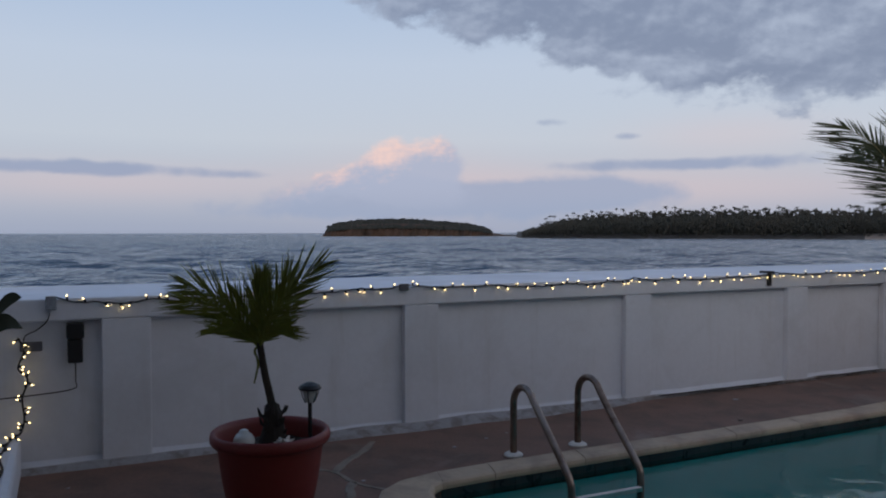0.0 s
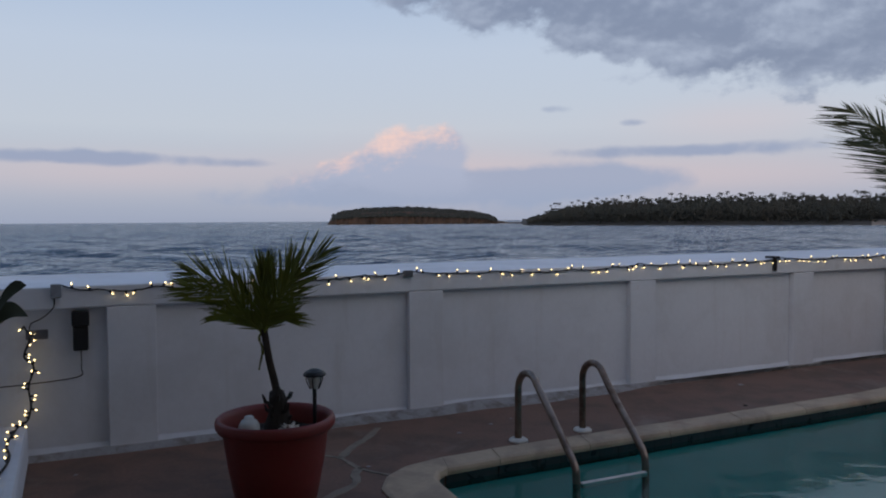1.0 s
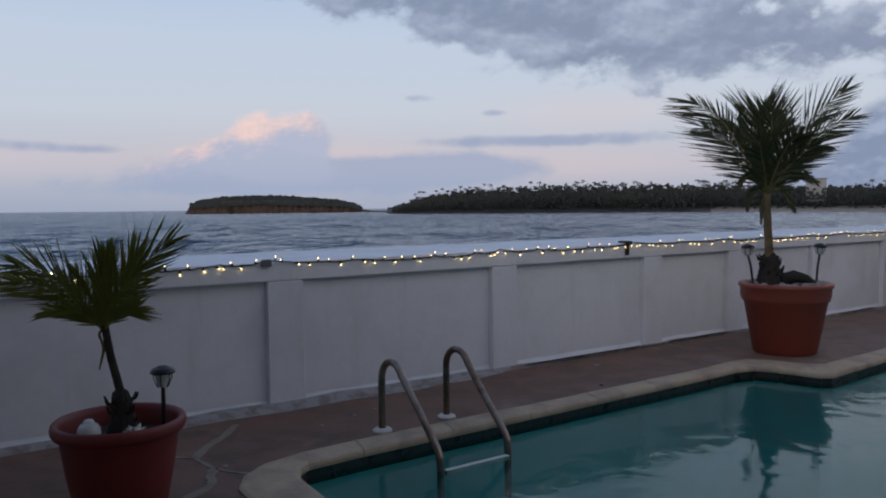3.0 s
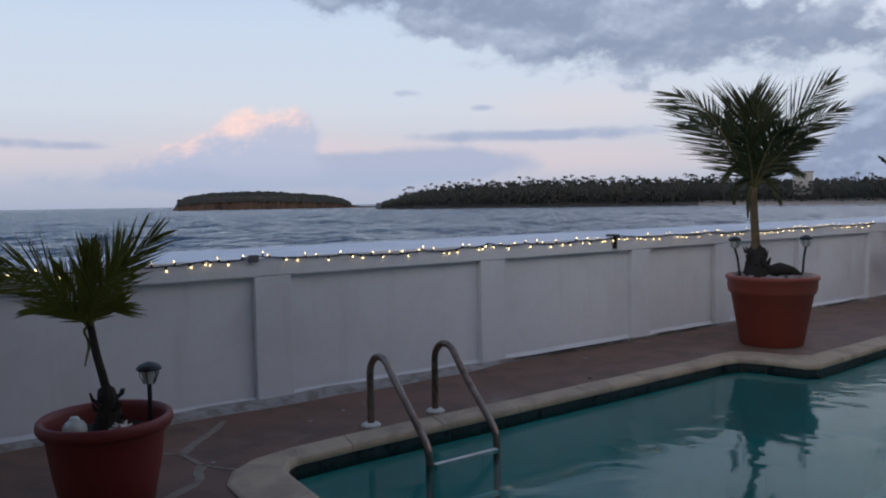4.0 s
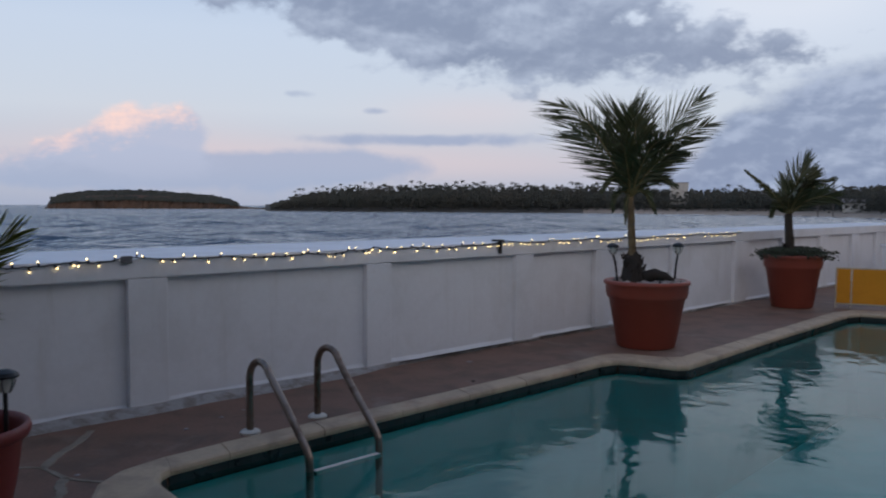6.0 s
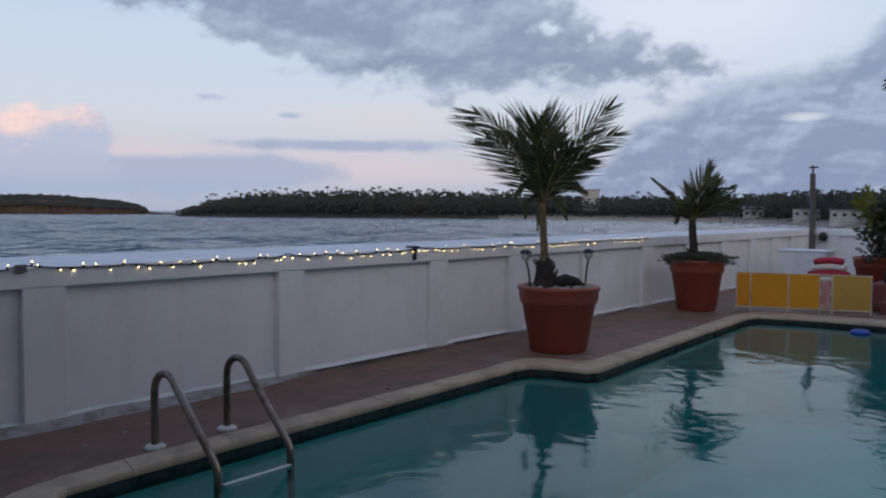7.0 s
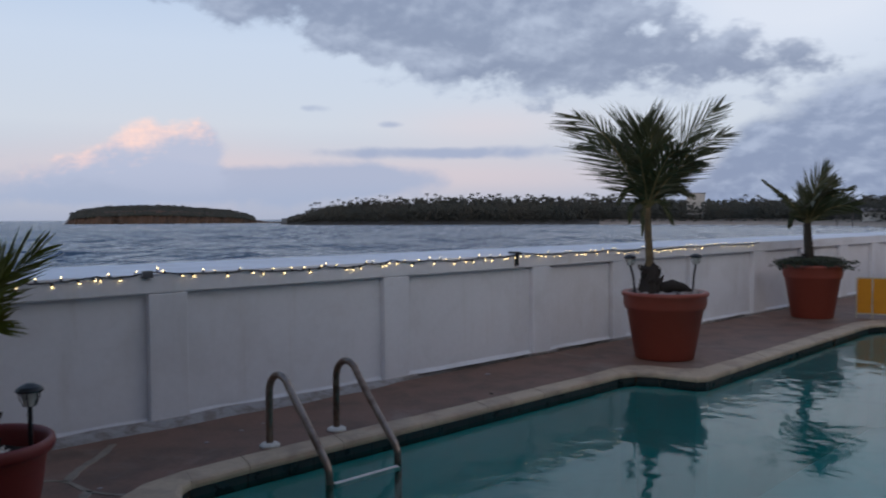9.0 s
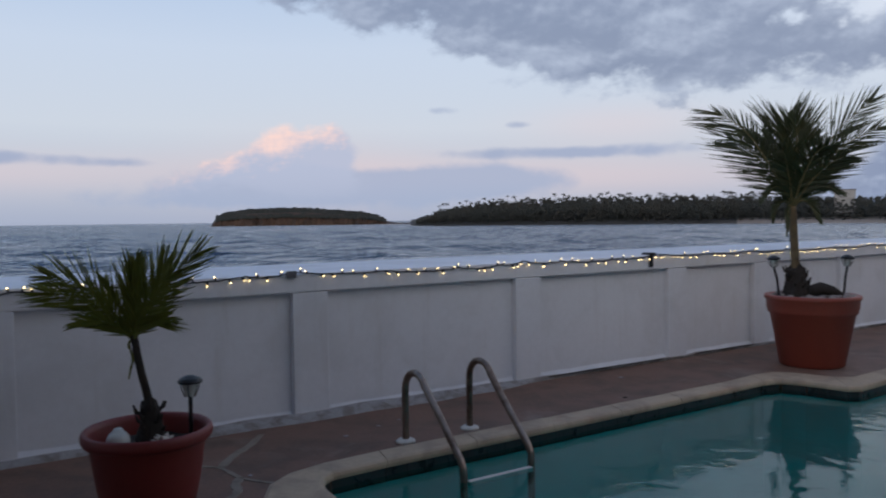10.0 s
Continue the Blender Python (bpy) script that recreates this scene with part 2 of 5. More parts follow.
add_streaks(M_WALL, (0.45, 0.42, 0.38), 0.2)
add_scuffs(M_WALL, (0.5, 0.47, 0.43), 2.6, 0.6, 0.72, 0.22)
M_FILLET = material("old_cement_fillet", (0.37, 0.36, 0.36), 0.85, spots=(0.17, 0.135, 0.11), spot_scale=9, spot_amount=0.75, grain=40, grain_amount=0.3, bump=0.6, bump_dist=0.012)
M_DECK = material("brown_painted_concrete", (0.215, 0.118, 0.08), 0.65, spots=(0.13, 0.085, 0.062), spot_scale=2.4, spot_amount=0.8, grain=45, grain_amount=0.35, bump=0.25, bump_dist=0.004)
add_scuffs(M_DECK, (0.3, 0.24, 0.2), 1.5, 0.55, 0.7, 0.4)
add_scuffs(M_DECK, (0.07, 0.05, 0.04), 3.1, 0.57, 0.7, 0.35)
M_JOINT = material("grey_mortar", (0.28, 0.235, 0.185), 0.85, spots=(0.15, 0.12, 0.095), spot_scale=9, bump=0.4)
M_COPING = material("tan_coping_stone", (0.53, 0.40, 0.275), 0.75, spots=(0.32, 0.24, 0.18), spot_scale=3.5, spot_amount=0.7, grain=30, grain_amount=0.2, bump=0.35, bump_dist=0.006, vary=0.12)
add_scuffs(M_COPING, (0.42, 0.22, 0.14), 2.2, 0.55, 0.7, 0.35)
add_scuffs(M_COPING, (0.24, 0.2, 0.17), 5.0, 0.58, 0.72, 0.45)
M_TILE = material("dark_waterline_tile", (0.026, 0.03, 0.03), 0.3, spots=(0.05, 0.06, 0.058), spot_scale=8, grain_amount=0.2, vary=0.25)
M_POOL = material("blue_pool_plaster", (0.2, 0.62, 0.58), 0.6, spots=(0.16, 0.5, 0.47), spot_scale=1.5, grain_amount=0.05)
M_POT = material("terracotta_plastic", (0.29, 0.063, 0.04), 0.5, spots=(0.26, 0.06, 0.04), spot_scale=4, spot_amount=0.5, grain=80, grain_amount=0.1, bump=0.1)
M_POT_RED = material("red_plastic", (0.18, 0.021, 0.018), 0.5, spots=(0.16, 0.022, 0.018), spot_scale=4, spot_amount=0.5, grain=80, grain_amount=0.1, bump=0.1)
M_SOIL = material("dark_soil", (0.035, 0.026, 0.02), 0.95, grain=60, grain_amount=0.5, bump=0.9, bump_dist=0.02)
M_STONE = material("pale_pebble", (0.33, 0.28, 0.26), 0.8, vary=0.7)
M_SHELL = material("pale_coral", (0.6, 0.56, 0.5), 0.7, spots=(0.4, 0.36, 0.32), spot_scale=20)
M_LEAF = material("palm_leaf", (0.046, 0.06, 0.024), 0.5, spec=0.4, spots=(0.075, 0.07, 0.024), spot_scale=3, spot_amount=0.6, grain=30, grain_amount=0.2, bump=0.05)
M_LEAF_PALE = material("young_palm_leaf", (0.15, 0.165, 0.024), 0.6, spec=0.25, spots=(0.11, 0.115, 0.025), spot_scale=4, spot_amount=0.6, grain=30, grain_amount=0.2, bump=0.05)
M_RIB = material("palm_rib", (0.16, 0.13, 0.05), 0.5, spots=(0.1, 0.1, 0.04))
M_TRUNK = material("palm_stem", (0.15, 0.105, 0.05), 0.75, spots=(0.06, 0.045, 0.03), spot_scale=10, spot_amount=0.8, bump=0.6, bump_dist=0.01)
M_DARKSTEM = material("dark_palm_stem", (0.035, 0.026, 0.017), 0.85, spots=(0.02, 0.016, 0.012), spot_scale=12, spot_amount=0.8, bump=0.6, bump_dist=0.01)
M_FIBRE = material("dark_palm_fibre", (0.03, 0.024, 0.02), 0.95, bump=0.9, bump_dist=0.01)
M_STEEL = material("weathered_steel", (0.32, 0.26, 0.22), 0.34, 1.0, spots=(0.15, 0.09, 0.06), spot_scale=7, spot_amount=0.85, grain=50, grain_amount=0.2, bump=0.05)
M_PLASTIC_W = material("white_plastic", (0.7, 0.66, 0.59), 0.5, spots=(0.5, 0.48, 0.44), spot_scale=15)
M_CLEAR = material("grey_translucent_plastic", (0.3, 0.33, 0.37), 0.3, spots=(0.15, 0.16, 0.18), spot_scale=25)
M_BLACK = material("black_plastic", (0.012, 0.012, 0.013), 0.45)
M_GREY = material("grey_plastic", (0.12, 0.12, 0.13), 0.5)
M_CABLE = material("black_cable", (0.015, 0.015, 0.015), 0.6)
M_GLASS = material("lantern_glass", (0.6, 0.62, 0.6), 0.15, spec=0.8)
M_YELLOW = material("yellow_fabric", (0.66, 0.27, 0.006), 0.7, spots=(0.55, 0.22, 0.006), spot_scale=3, spot_amount=0.5)
M_YELLOW_PALE = material("faded_yellow_fabric", (0.5, 0.29, 0.05), 0.7, spots=(0.38, 0.22, 0.05), spot_scale=3, spot_amount=0.5)
M_MAROON = material("maroon_paint", (0.16, 0.045, 0.042), 0.55, spots=(0.26, 0.13, 0.12), spot_scale=4, spot_amount=0.7)
M_FRAME = material("cream_painted_tube", (0.56, 0.5, 0.36), 0.5, spots=(0.4, 0.3, 0.16), spot_scale=9)
M_FADED = material("faded_pink_cloth", (0.45, 0.2, 0.2), 0.75, spots=(0.6, 0.5, 0.48), spot_scale=9, spot_amount=0.8)
M_RED = material("red_fabric", (0.42, 0.02, 0.05), 0.6)
M_BLUE = material("blue_plastic", (0.03, 0.08, 0.4), 0.4)
M_BUSH = material("dark_bush_leaf", (0.028, 0.036, 0.014), 0.75, vary=0.3)
# woods colour is lifted to carry the distance haze; there is no haze volume
M_WOODS_HAZE = material("far_woods", (0.07, 0.074, 0.064), 0.95, spots=(0.085, 0.077, 0.062), spot_scale=0.03, spot_amount=0.7, grain=0.5, grain_amount=0.03, bump=0, spec=0.1)
M_SCRUB = material("island_scrub", (0.05, 0.055, 0.045), 0.95, spots=(0.07, 0.065, 0.05), spot_scale=0.06, spot_amount=0.8, grain=0.5, grain_amount=0.4, bump=0)
M_CLIFF = material("far_cliff", (0.12, 0.075, 0.052), 0.95, spots=(0.05, 0.042, 0.034), spot_scale=0.05, spot_amount=0.9, grain=0.25, grain_amount=0.6, bump=0)
M_SAND = material("beach_sand", (0.36, 0.29, 0.23), 0.95, spots=(0.26, 0.2, 0.16), spot_scale=0.05, bump=0)
M_ROCK = material("dark_shore_rock", (0.07, 0.062, 0.052), 0.95, spots=(0.12, 0.1, 0.08), spot_scale=0.08, bump=0)
M_HOUSE = material("house_plaster", (0.62, 0.6, 0.56), 0.85, spots=(0.24, 0.22, 0.19), spot_scale=0.5, vary=0.5)
M_ROOF = material("house_roof", (0.3, 0.27, 0.26), 0.85, vary=0.4)
M_DARKGLASS = material("dark_window_glass", (0.02, 0.022, 0.026), 0.2)
M_POLE = material("weathered_post", (0.1, 0.09, 0.085), 0.8, stretch=(1, 1, 0.2))
M_WATER = water_material("pool_water", (0.43, 0.885, 0.856), [(2.0, 1.0, (1, 1, 1)), (6.5, 0.14, (1, 1, 1))], 0.42, 0.026, True)
M_SEA = water_material("sea_water", (0.03, 0.055, 0.1), [(0.25, 1.0, (0.6, 1, 1)), (0.9, 0.35, (0.6, 1, 1)), (0.05, 2.0, (0.5, 1, 1))], 0.9, 1.4, False)
M_BULB = glow("warm_bulb", (1.0, 0.74, 0.36), 4.8)


# ---- mesh helpers ----
def mesh_object(name, bm, mat, parent=None, label="", smooth=False):
    me = bpy.data.meshes.new(name)
    if smooth:
        for f in bm.faces:
            f.smooth = True
    bm.to_mesh(me)
    bm.free()
    me.materials.append(mat)
    ob = new(name, me)
    if parent is not None:
        ob.parent = parent
    if label:
        ob["label"] = label
    return ob


def part(name, bm, material_, parent, label="", smooth=False):
    return mesh_object(name, bm, material_, parent, label, smooth)


def group_empty(name, at=(0, 0, 0)):
    e = new(name)
    e.location = at
    e.empty_display_size = 0.1
    return e


def box(bm, x0, y0, z0, x1, y1, z1, bevel=0.0):
    r = bmesh.ops.create_cube(bm, size=1, matrix=Matrix.Translation(((x0 + x1) / 2, (y0 + y1) / 2, (z0 + z1) / 2)) @ Matrix.Diagonal((x1 - x0, y1 - y0, z1 - z0, 1)))
    if bevel:
        edges = list({e for v in r["verts"] for e in v.link_edges})
        bmesh.ops.bevel(bm, geom=edges, offset=bevel, segments=2, affect="EDGES", profile=0.6)
    return bm


def boxed(*a, bevel=0.0):
    return box(bmesh.new(), *a, bevel=bevel)


def tube(bm, pts, radius, sides=8, caps=True):
    """A tube along pts; radius is a number or one per point."""
    pts = [Vector(p) for p in pts]
    rads = radius if isinstance(radius, (list, tuple)) else [radius] * len(pts)
    rings, side = [], None
    for i, p in enumerate(pts):
        d = (pts[min(i + 1, len(pts) - 1)] - pts[max(i - 1, 0)]).normalized()
        if side is None:
            side = d.orthogonal().normalized()
        side = (side - d * side.dot(d)).normalized()
        up = d.cross(side)
        rings.append([bm.verts.new(p + (side * math.cos(a) + up * math.sin(a)) * rads[i]) for a in (2 * math.pi * k / sides for k in range(sides))])
    for a, b in zip(rings, rings[1:]):
        for k in range(sides):
            bm.faces.new((a[k], a[(k + 1) % sides], b[(k + 1) % sides], b[k]))
    if caps:
        bm.faces.new(list(reversed(rings[0])))
        bm.faces.new(rings[-1])
    return bm


def lathe(bm, profile, sides=48, at=(0, 0, 0)):
    """Turn (radius, z) pairs round the z axis."""
    rings = []
    for r, z in profile:
        if r < 1e-5:
            rings.append([bm.verts.new((at[0], at[1], at[2] + z))])
        else:
            rings.append([bm.verts.new((at[0] + r * math.cos(a), at[1] + r * math.sin(a), at[2] + z)) for a in (2 * math.pi * k / sides for k in range(sides))])
    for a, b in zip(rings, rings[1:]):
        for k in range(sides):
            j = (k + 1) % sides
            if len(a) == 1:
                bm.faces.new((a[0], b[j], b[k]))
            elif len(b) == 1:
                bm.faces.new((a[k], a[j], b[0]))
            else:
                bm.faces.new((a[k], a[j], b[j], b[k]))
    bmesh.ops.recalc_face_normals(bm, faces=bm.faces)
    return bm


def rough_ball(bm, at, r, seed=0, squash=0.75, sub=2, amount=0.35):
    res = bmesh.ops.create_icosphere(bm, subdivisions=sub, radius=1)
    for v in res["verts"]:
        k = 1 + amount * noise.noise(v.co * 1.6 + Vector((seed * 3.1, seed, 0)))
        v.co = Vector(at) + Vector((v.co.x * r * k, v.co.y * r * k, v.co.z * r * k * squash))
    return bm


def smooth_path(pts, steps=6):
    """Catmull-Rom through pts."""
    pts = [Vector(p) for p in pts]
    out = []
    for i in range(len(pts) - 1):
        p0, p1, p2, p3 = pts[max(i - 1, 0)], pts[i], pts[i + 1], pts[min(i + 2, len(pts) - 1)]
        for k in range(steps):
            t = k / steps
            out.append(0.5 * ((2 * p1) + (p2 - p0) * t + (2 * p0 - 5 * p1 + 4 * p2 - p3) * t * t + (3 * p1 - p0 - 3 * p2 + p3) * t ** 3))
    out.append(pts[-1])
    return out

# ==== structure ====
DECK_SIDE = [(-1.28, -7.5), (-1.15, -1.0), (-1.116, -0.47), (-1.02, -0.30), (-0.86, -0.18), (-0.6, -0.115), (-0.25, -0.095), (3.07, -0.075),
             (3.55, -0.03), (3.82, -0.05), (3.95, -0.2), (4.05, -0.5), (4.17, -0.6), (5.94, -0.53), (8.5, -0.40), (8.95, -0.50), (9.22, -1.25), (9.38, -2.65), (9.9, -7.5)]
POOL_SIDE = [(-0.95, -7.5), (-0.83, -1.0), (-0.80, -0.55), (-0.785, -0.46), (-0.73, -0.365), (-0.66, -0.315), (-0.3, -0.295), (3.0, -0.255),
             (3.42, -0.24), (3.60, -0.29), (3.69, -0.46), (3.76, -0.79), (3.85, -0.85), (5.8, -0.74), (8.4, -0.63), (8.62, -0.70), (8.80, -1.30), (8.93, -2.7), (9.4, -7.5)]
FACE = 0.955


def deck():
    bm = bmesh.new()
    outer = [(-4.9, -7.8), (18.6, -7.8), (18.6, 1.2), (-4.9, 1.2)]
    for loop in (outer, DECK_SIDE):
        vs = [bm.verts.new((x, y, 0)) for x, y in loop]
        for a, b in zip(vs, vs[1:] + vs[:1]):
            bm.edges.new((a, b))
    bmesh.ops.triangle_fill(bm, use_beauty=True, use_dissolve=False, edges=bm.edges)
    bmesh.ops.recalc_face_normals(bm, faces=bm.faces)
    if bm.faces[:] and sum(f.normal.z for f in bm.faces) < 0:
        bmesh.ops.reverse_faces(bm, faces=bm.faces)
    geo = bmesh.ops.extrude_face_region(bm, geom=list(bm.faces))
    for v in geo["geom"]:
        if isinstance(v, bmesh.types.BMVert):
            v.co.z -= 0.2
    bmesh.ops.recalc_face_normals(bm, faces=bm.faces)
    return tagged(mesh_object("floor", bm, M_DECK), "brown painted concrete pool deck, worn and stained", "pool deck", kind="structure")


DECK = deck()


def ribbon(bm, pts, widths, z0, z1):
    """A flat winding strip with thickness."""
    rows = []
    for i, p in enumerate(pts):
        d = (pts[min(i + 1, len(pts) - 1)] - pts[max(i - 1, 0)]).normalized()
        s = Vector((-d.y, d.x, 0)) * widths[i] / 2
        rows.append([bm.verts.new((q.x, q.y, z)) for q, z in ((p + s * 1.15, z0), (p + s, z1), (p - s, z1), (p - s * 1.15, z0))])
    for a, b in zip(rows, rows[1:]):
        for k in range(3):
            bm.faces.new((a[k], b[k], b[k + 1], a[k + 1]))
    bmesh.ops.recalc_face_normals(bm, faces=bm.faces)
    return bm


def pool():
    bm = bmesh.new()
    basin = [(x, y) for x, y in POOL_SIDE]
    inset = [Vector((x, y, 0)) for x, y in basin]
    tops = [bm.verts.new((p.x, p.y, WATER - 0.035)) for p in inset]
    lows = [bm.verts.new((p.x, p.y, -1.35)) for p in inset]
    n = len(tops)
    for i in range(n):
        j = (i + 1) % n
        bm.faces.new((tops[i], lows[i], lows[j], tops[j]))
    bm.faces.new(lows)
    bmesh.ops.recalc_face_normals(bm, faces=bm.faces)
    bmesh.ops.reverse_faces(bm, faces=bm.faces)
    basin_ob = tagged(mesh_object("pool_basin", bm, M_POOL), "pale blue plastered pool basin under the water", "swimming pool", kind="structure")
    bm = bmesh.new()
    bm.faces.new([bm.verts.new((x, y, WATER)) for x, y in POOL_SIDE])
    bmesh.ops.recalc_face_normals(bm, faces=bm.faces)
    bm.faces.ensure_lookup_table()
    if bm.faces[0].normal.z < 0:
        bmesh.ops.reverse_faces(bm, faces=bm.faces)
    tagged(mesh_object("pool_water", bm, M_WATER), "rippled teal pool water reflecting the dusk sky", "water", kind="structure")
    return basin_ob


BASIN = pool()

# ---- sea wall ----
PIL = [(-4.45, -4.17), (-2.40, -2.11), (-0.355, -0.078), (1.68, 1.955), (3.622, 3.892), (5.01, 5.28), (6.7, 7.0), (8.46, 8.83), (10.05, 10.35), (11.62, 12.0), (13.15, 13.52), (14.49, 14.8), (15.75, 16.05), (17.0, 17.3)]


def sea_wall():
    bm = bmesh.new()
    box(bm, -4.9, 1.015, -4.2, 18.1, 2.3, 1.045)
    wall = tagged(mesh_object("wall_sea", bm, M_WALL), "long white painted sea wall with recessed panels and a broad flat top", "wall", kind="structure")
    bm = bmesh.new()
    box(bm, -4.9, FACE, 0.912, 17.8, 1.014, 1.049, bevel=0.012)
    part("top_band", bm, M_WALL, wall)
    for a, b in PIL:
        bm = boxed(a, FACE + 0.001, -0.02, b, 1.0135, 0.9115, bevel=0.008)
        part("pilaster", bm, M_WALL, wall)
    # rounded sill at the foot of every panel
    for (_, a), (b, _) in zip(PIL, PIL[1:]):
        bm = bmesh.new()
        n = max(4, int((b - a) / 0.12))
        rows = []
        for i in range(n + 1):
            x = a + 0.001 + (b - a - 0.002) * i / n
            k = 0.012 * noise.noise(Vector((x * 4, 1, 0))) + 0.006 * noise.noise(Vector((x * 13, 4, 0)))
            rows.append([bm.verts.new(c) for c in ((x, 0.984, -0.02), (x, 0.984, 0.016 + k), (x, 0.988, 0.022 + k), (x, 1.002, 0.038 + k), (x, 1.0135, 0.056 + k))])
        for p, q in zip(rows, rows[1:]):
            for k in range(4):
                bm.faces.new((p[k], q[k], q[k + 1], p[k + 1]))
        bmesh.ops.recalc_face_normals(bm, faces=bm.faces)
        part("panel_sill", bm, M_WALL, wall, smooth=True)
    # sloping cement skirting, uneven along its foot
    bm = bmesh.new()
    rows = []
    for i in range(240):
        x = -4.6 + 22.4 * i / 239
        k = noise.noise(Vector((x * 1.9, 0.3, 0))) * 0.035 + noise.noise(Vector((x * 7, 2, 0))) * 0.014
        wide = max(0, min(1, (1.9 - x) / 0.5)) * max(0.35, min(1, (x + 1.8) / 0.6))
        out = FACE - 0.03 + k * (0.3 + 0.7 * wide) - 0.09 * wide
        h = 0.02 + 0.018 * wide + 0.016 * noise.noise(Vector((x * 2.3, 5, 0)))
        rows.append([bm.verts.new(c) for c in ((x, out, -0.01), (x, out + 0.02, 0.012), (x, FACE - 0.02, h * 0.8), (x, FACE + 0.006, h + 0.008))])
    for a, b in zip(rows, rows[1:]):
        for k in range(3):
            bm.faces.new((a[k], b[k], b[k + 1], a[k + 1]))
    bmesh.ops.recalc_face_normals(bm, faces=bm.faces)
    part("skirting", bm, M_FILLET, wall, "cracked grey cement skirting with peeling paint", smooth=True)
    return wall


WALL = sea_wall()


def end_wall():
    bm = boxed(17.8, -7.8, -0.5, 18.1, 0.998, 1.06, bevel=0.01)
    wall = tagged(mesh_object("wall_end", bm, M_WALL), "white painted boundary wall with framed panels", "wall", kind="structure")
    part("top_band", boxed(17.74, -7.54, 0.9, 17.798, 0.95, 1.058, bevel=0.008), M_WALL, wall)
    for y in (-6.6, -4.6, -2.6, -0.72, 0.5):
        part("pilaster", boxed(17.745, y, -0.02, 17.798, y + 0.24, 0.8995, bevel=0.006), M_WALL, wall)
    return wall


end_wall()


# added wall behind the camera, unseen; closes the terrace and cuts the sky light
def back_wall():
    bm = boxed(-4.9, -7.8, -0.3, 17.79, -7.55, 4.2)
    w = tagged(mesh_object("wall_house", bm, M_HOUSE), "plain unseen wall added behind the camera to close and shade the terrace", "wall", kind="structure")
    return w


back_wall()
# never in view: added on the left to block light from that side
tagged(mesh_object("wall_side", boxed(-3.9, -7.55, -0.3, -3.62, 0.95, 4.2), M_HOUSE), "plain unseen side wall added to close and shade the terrace", "wall", kind="structure")


# out-of-view slab, added to keep sky light off the left deck and wall
tagged(mesh_object("ceiling", boxed(-3.615, -7.545, 2.6, -1.2, -1.0, 2.8), M_HOUSE), "plain unseen slab added overhead to shade the left of the terrace", "porch roof", kind="structure")


def bench_wall():
    bm = boxed(-3.615, -3.2, -0.02, -2.85, 0.955, 0.235, bevel=0.04)
    return tagged(mesh_object("wall_bench", bm, M_WALL), "low white plastered bench wall with rounded edge", "low wall", kind="structure")


bench_wall()


# ---- sea, land and far shore ----
def far_point(az, d, z):
    a = radians(az)
    return Vector((-2.5 + d * math.sin(a), -4.2 + d * math.cos(a), z))


def lerp_table(table, v):
    for (a, x), (b, y) in zip(table, table[1:]):
        if v <= b:
            return x + (y - x) * max(0, (v - a) / (b - a))
    return table[-1][1]


def sea():
    """One fan-shaped sheet with real swell, finer towards the wall."""
    azs = np.radians(np.linspace(-75, 125, 520))
    rs = np.concatenate([np.geomspace(5.5, 900, 330), np.geomspace(930, 4600, 14)])
    a, r = np.meshgrid(azs, rs, indexing="ij")
    x, y = -2.5 + r * np.sin(a), -4.2 + r * np.cos(a)
    rng = np.random.default_rng(3)
    z = np.zeros_like(x)
    for k in range(26):
        length = rng.uniform(3.0, 16.0)
        th = math.radians(rng.normal(-95, 26))
        ph = (x * math.cos(th) + y * math.sin(th)) * 2 * math.pi / length + rng.uniform(0, 6.3)
        fade = np.clip(length * 26 / r, 0, 1)
        s = np.sin(ph)
        z += fade * 0.0066 * length * (s + 0.35 * (s * s - 0.5))
    z *= np.clip((1500 - r) / 700, 0, 1)
    verts = np.stack([x, y, SEA + z], -1).reshape(-1, 3)
    n, m = len(azs), len(rs)
    idx = np.arange(n * m).reshape(n, m)
    faces = np.stack([idx[:-1, :-1], idx[:-1, 1:], idx[1:, 1:], idx[1:, :-1]], -1).reshape(-1, 4)[:, ::-1]
    me = bpy.data.meshes.new("sea")
    me.from_pydata(verts.tolist(), [], faces.tolist())
    me.polygons.foreach_set("use_smooth", [True] * len(me.polygons))
    me.materials.append(M_SEA)
    tagged(new("sea", me), "choppy slate-blue sea reaching the horizon", "sea", kind="structure")


sea()

COAST = [(31.4, 590), (35, 560), (45, 520), (55, 490), (61, 465), (68, 415), (73, 340), (78, 250), (84, 170), (92, 100), (105, 60), (130, 45)]
SKYLINE = [(31.4, 0.0005), (32.5, 0.006), (34, 0.014), (36, 0.019), (40, 0.022), (46, 0.024), (55, 0.022), (61, 0.019), (68, 0.019), (74, 0.022), (80, 0.027), (95, 0.036), (130, 0.05)]


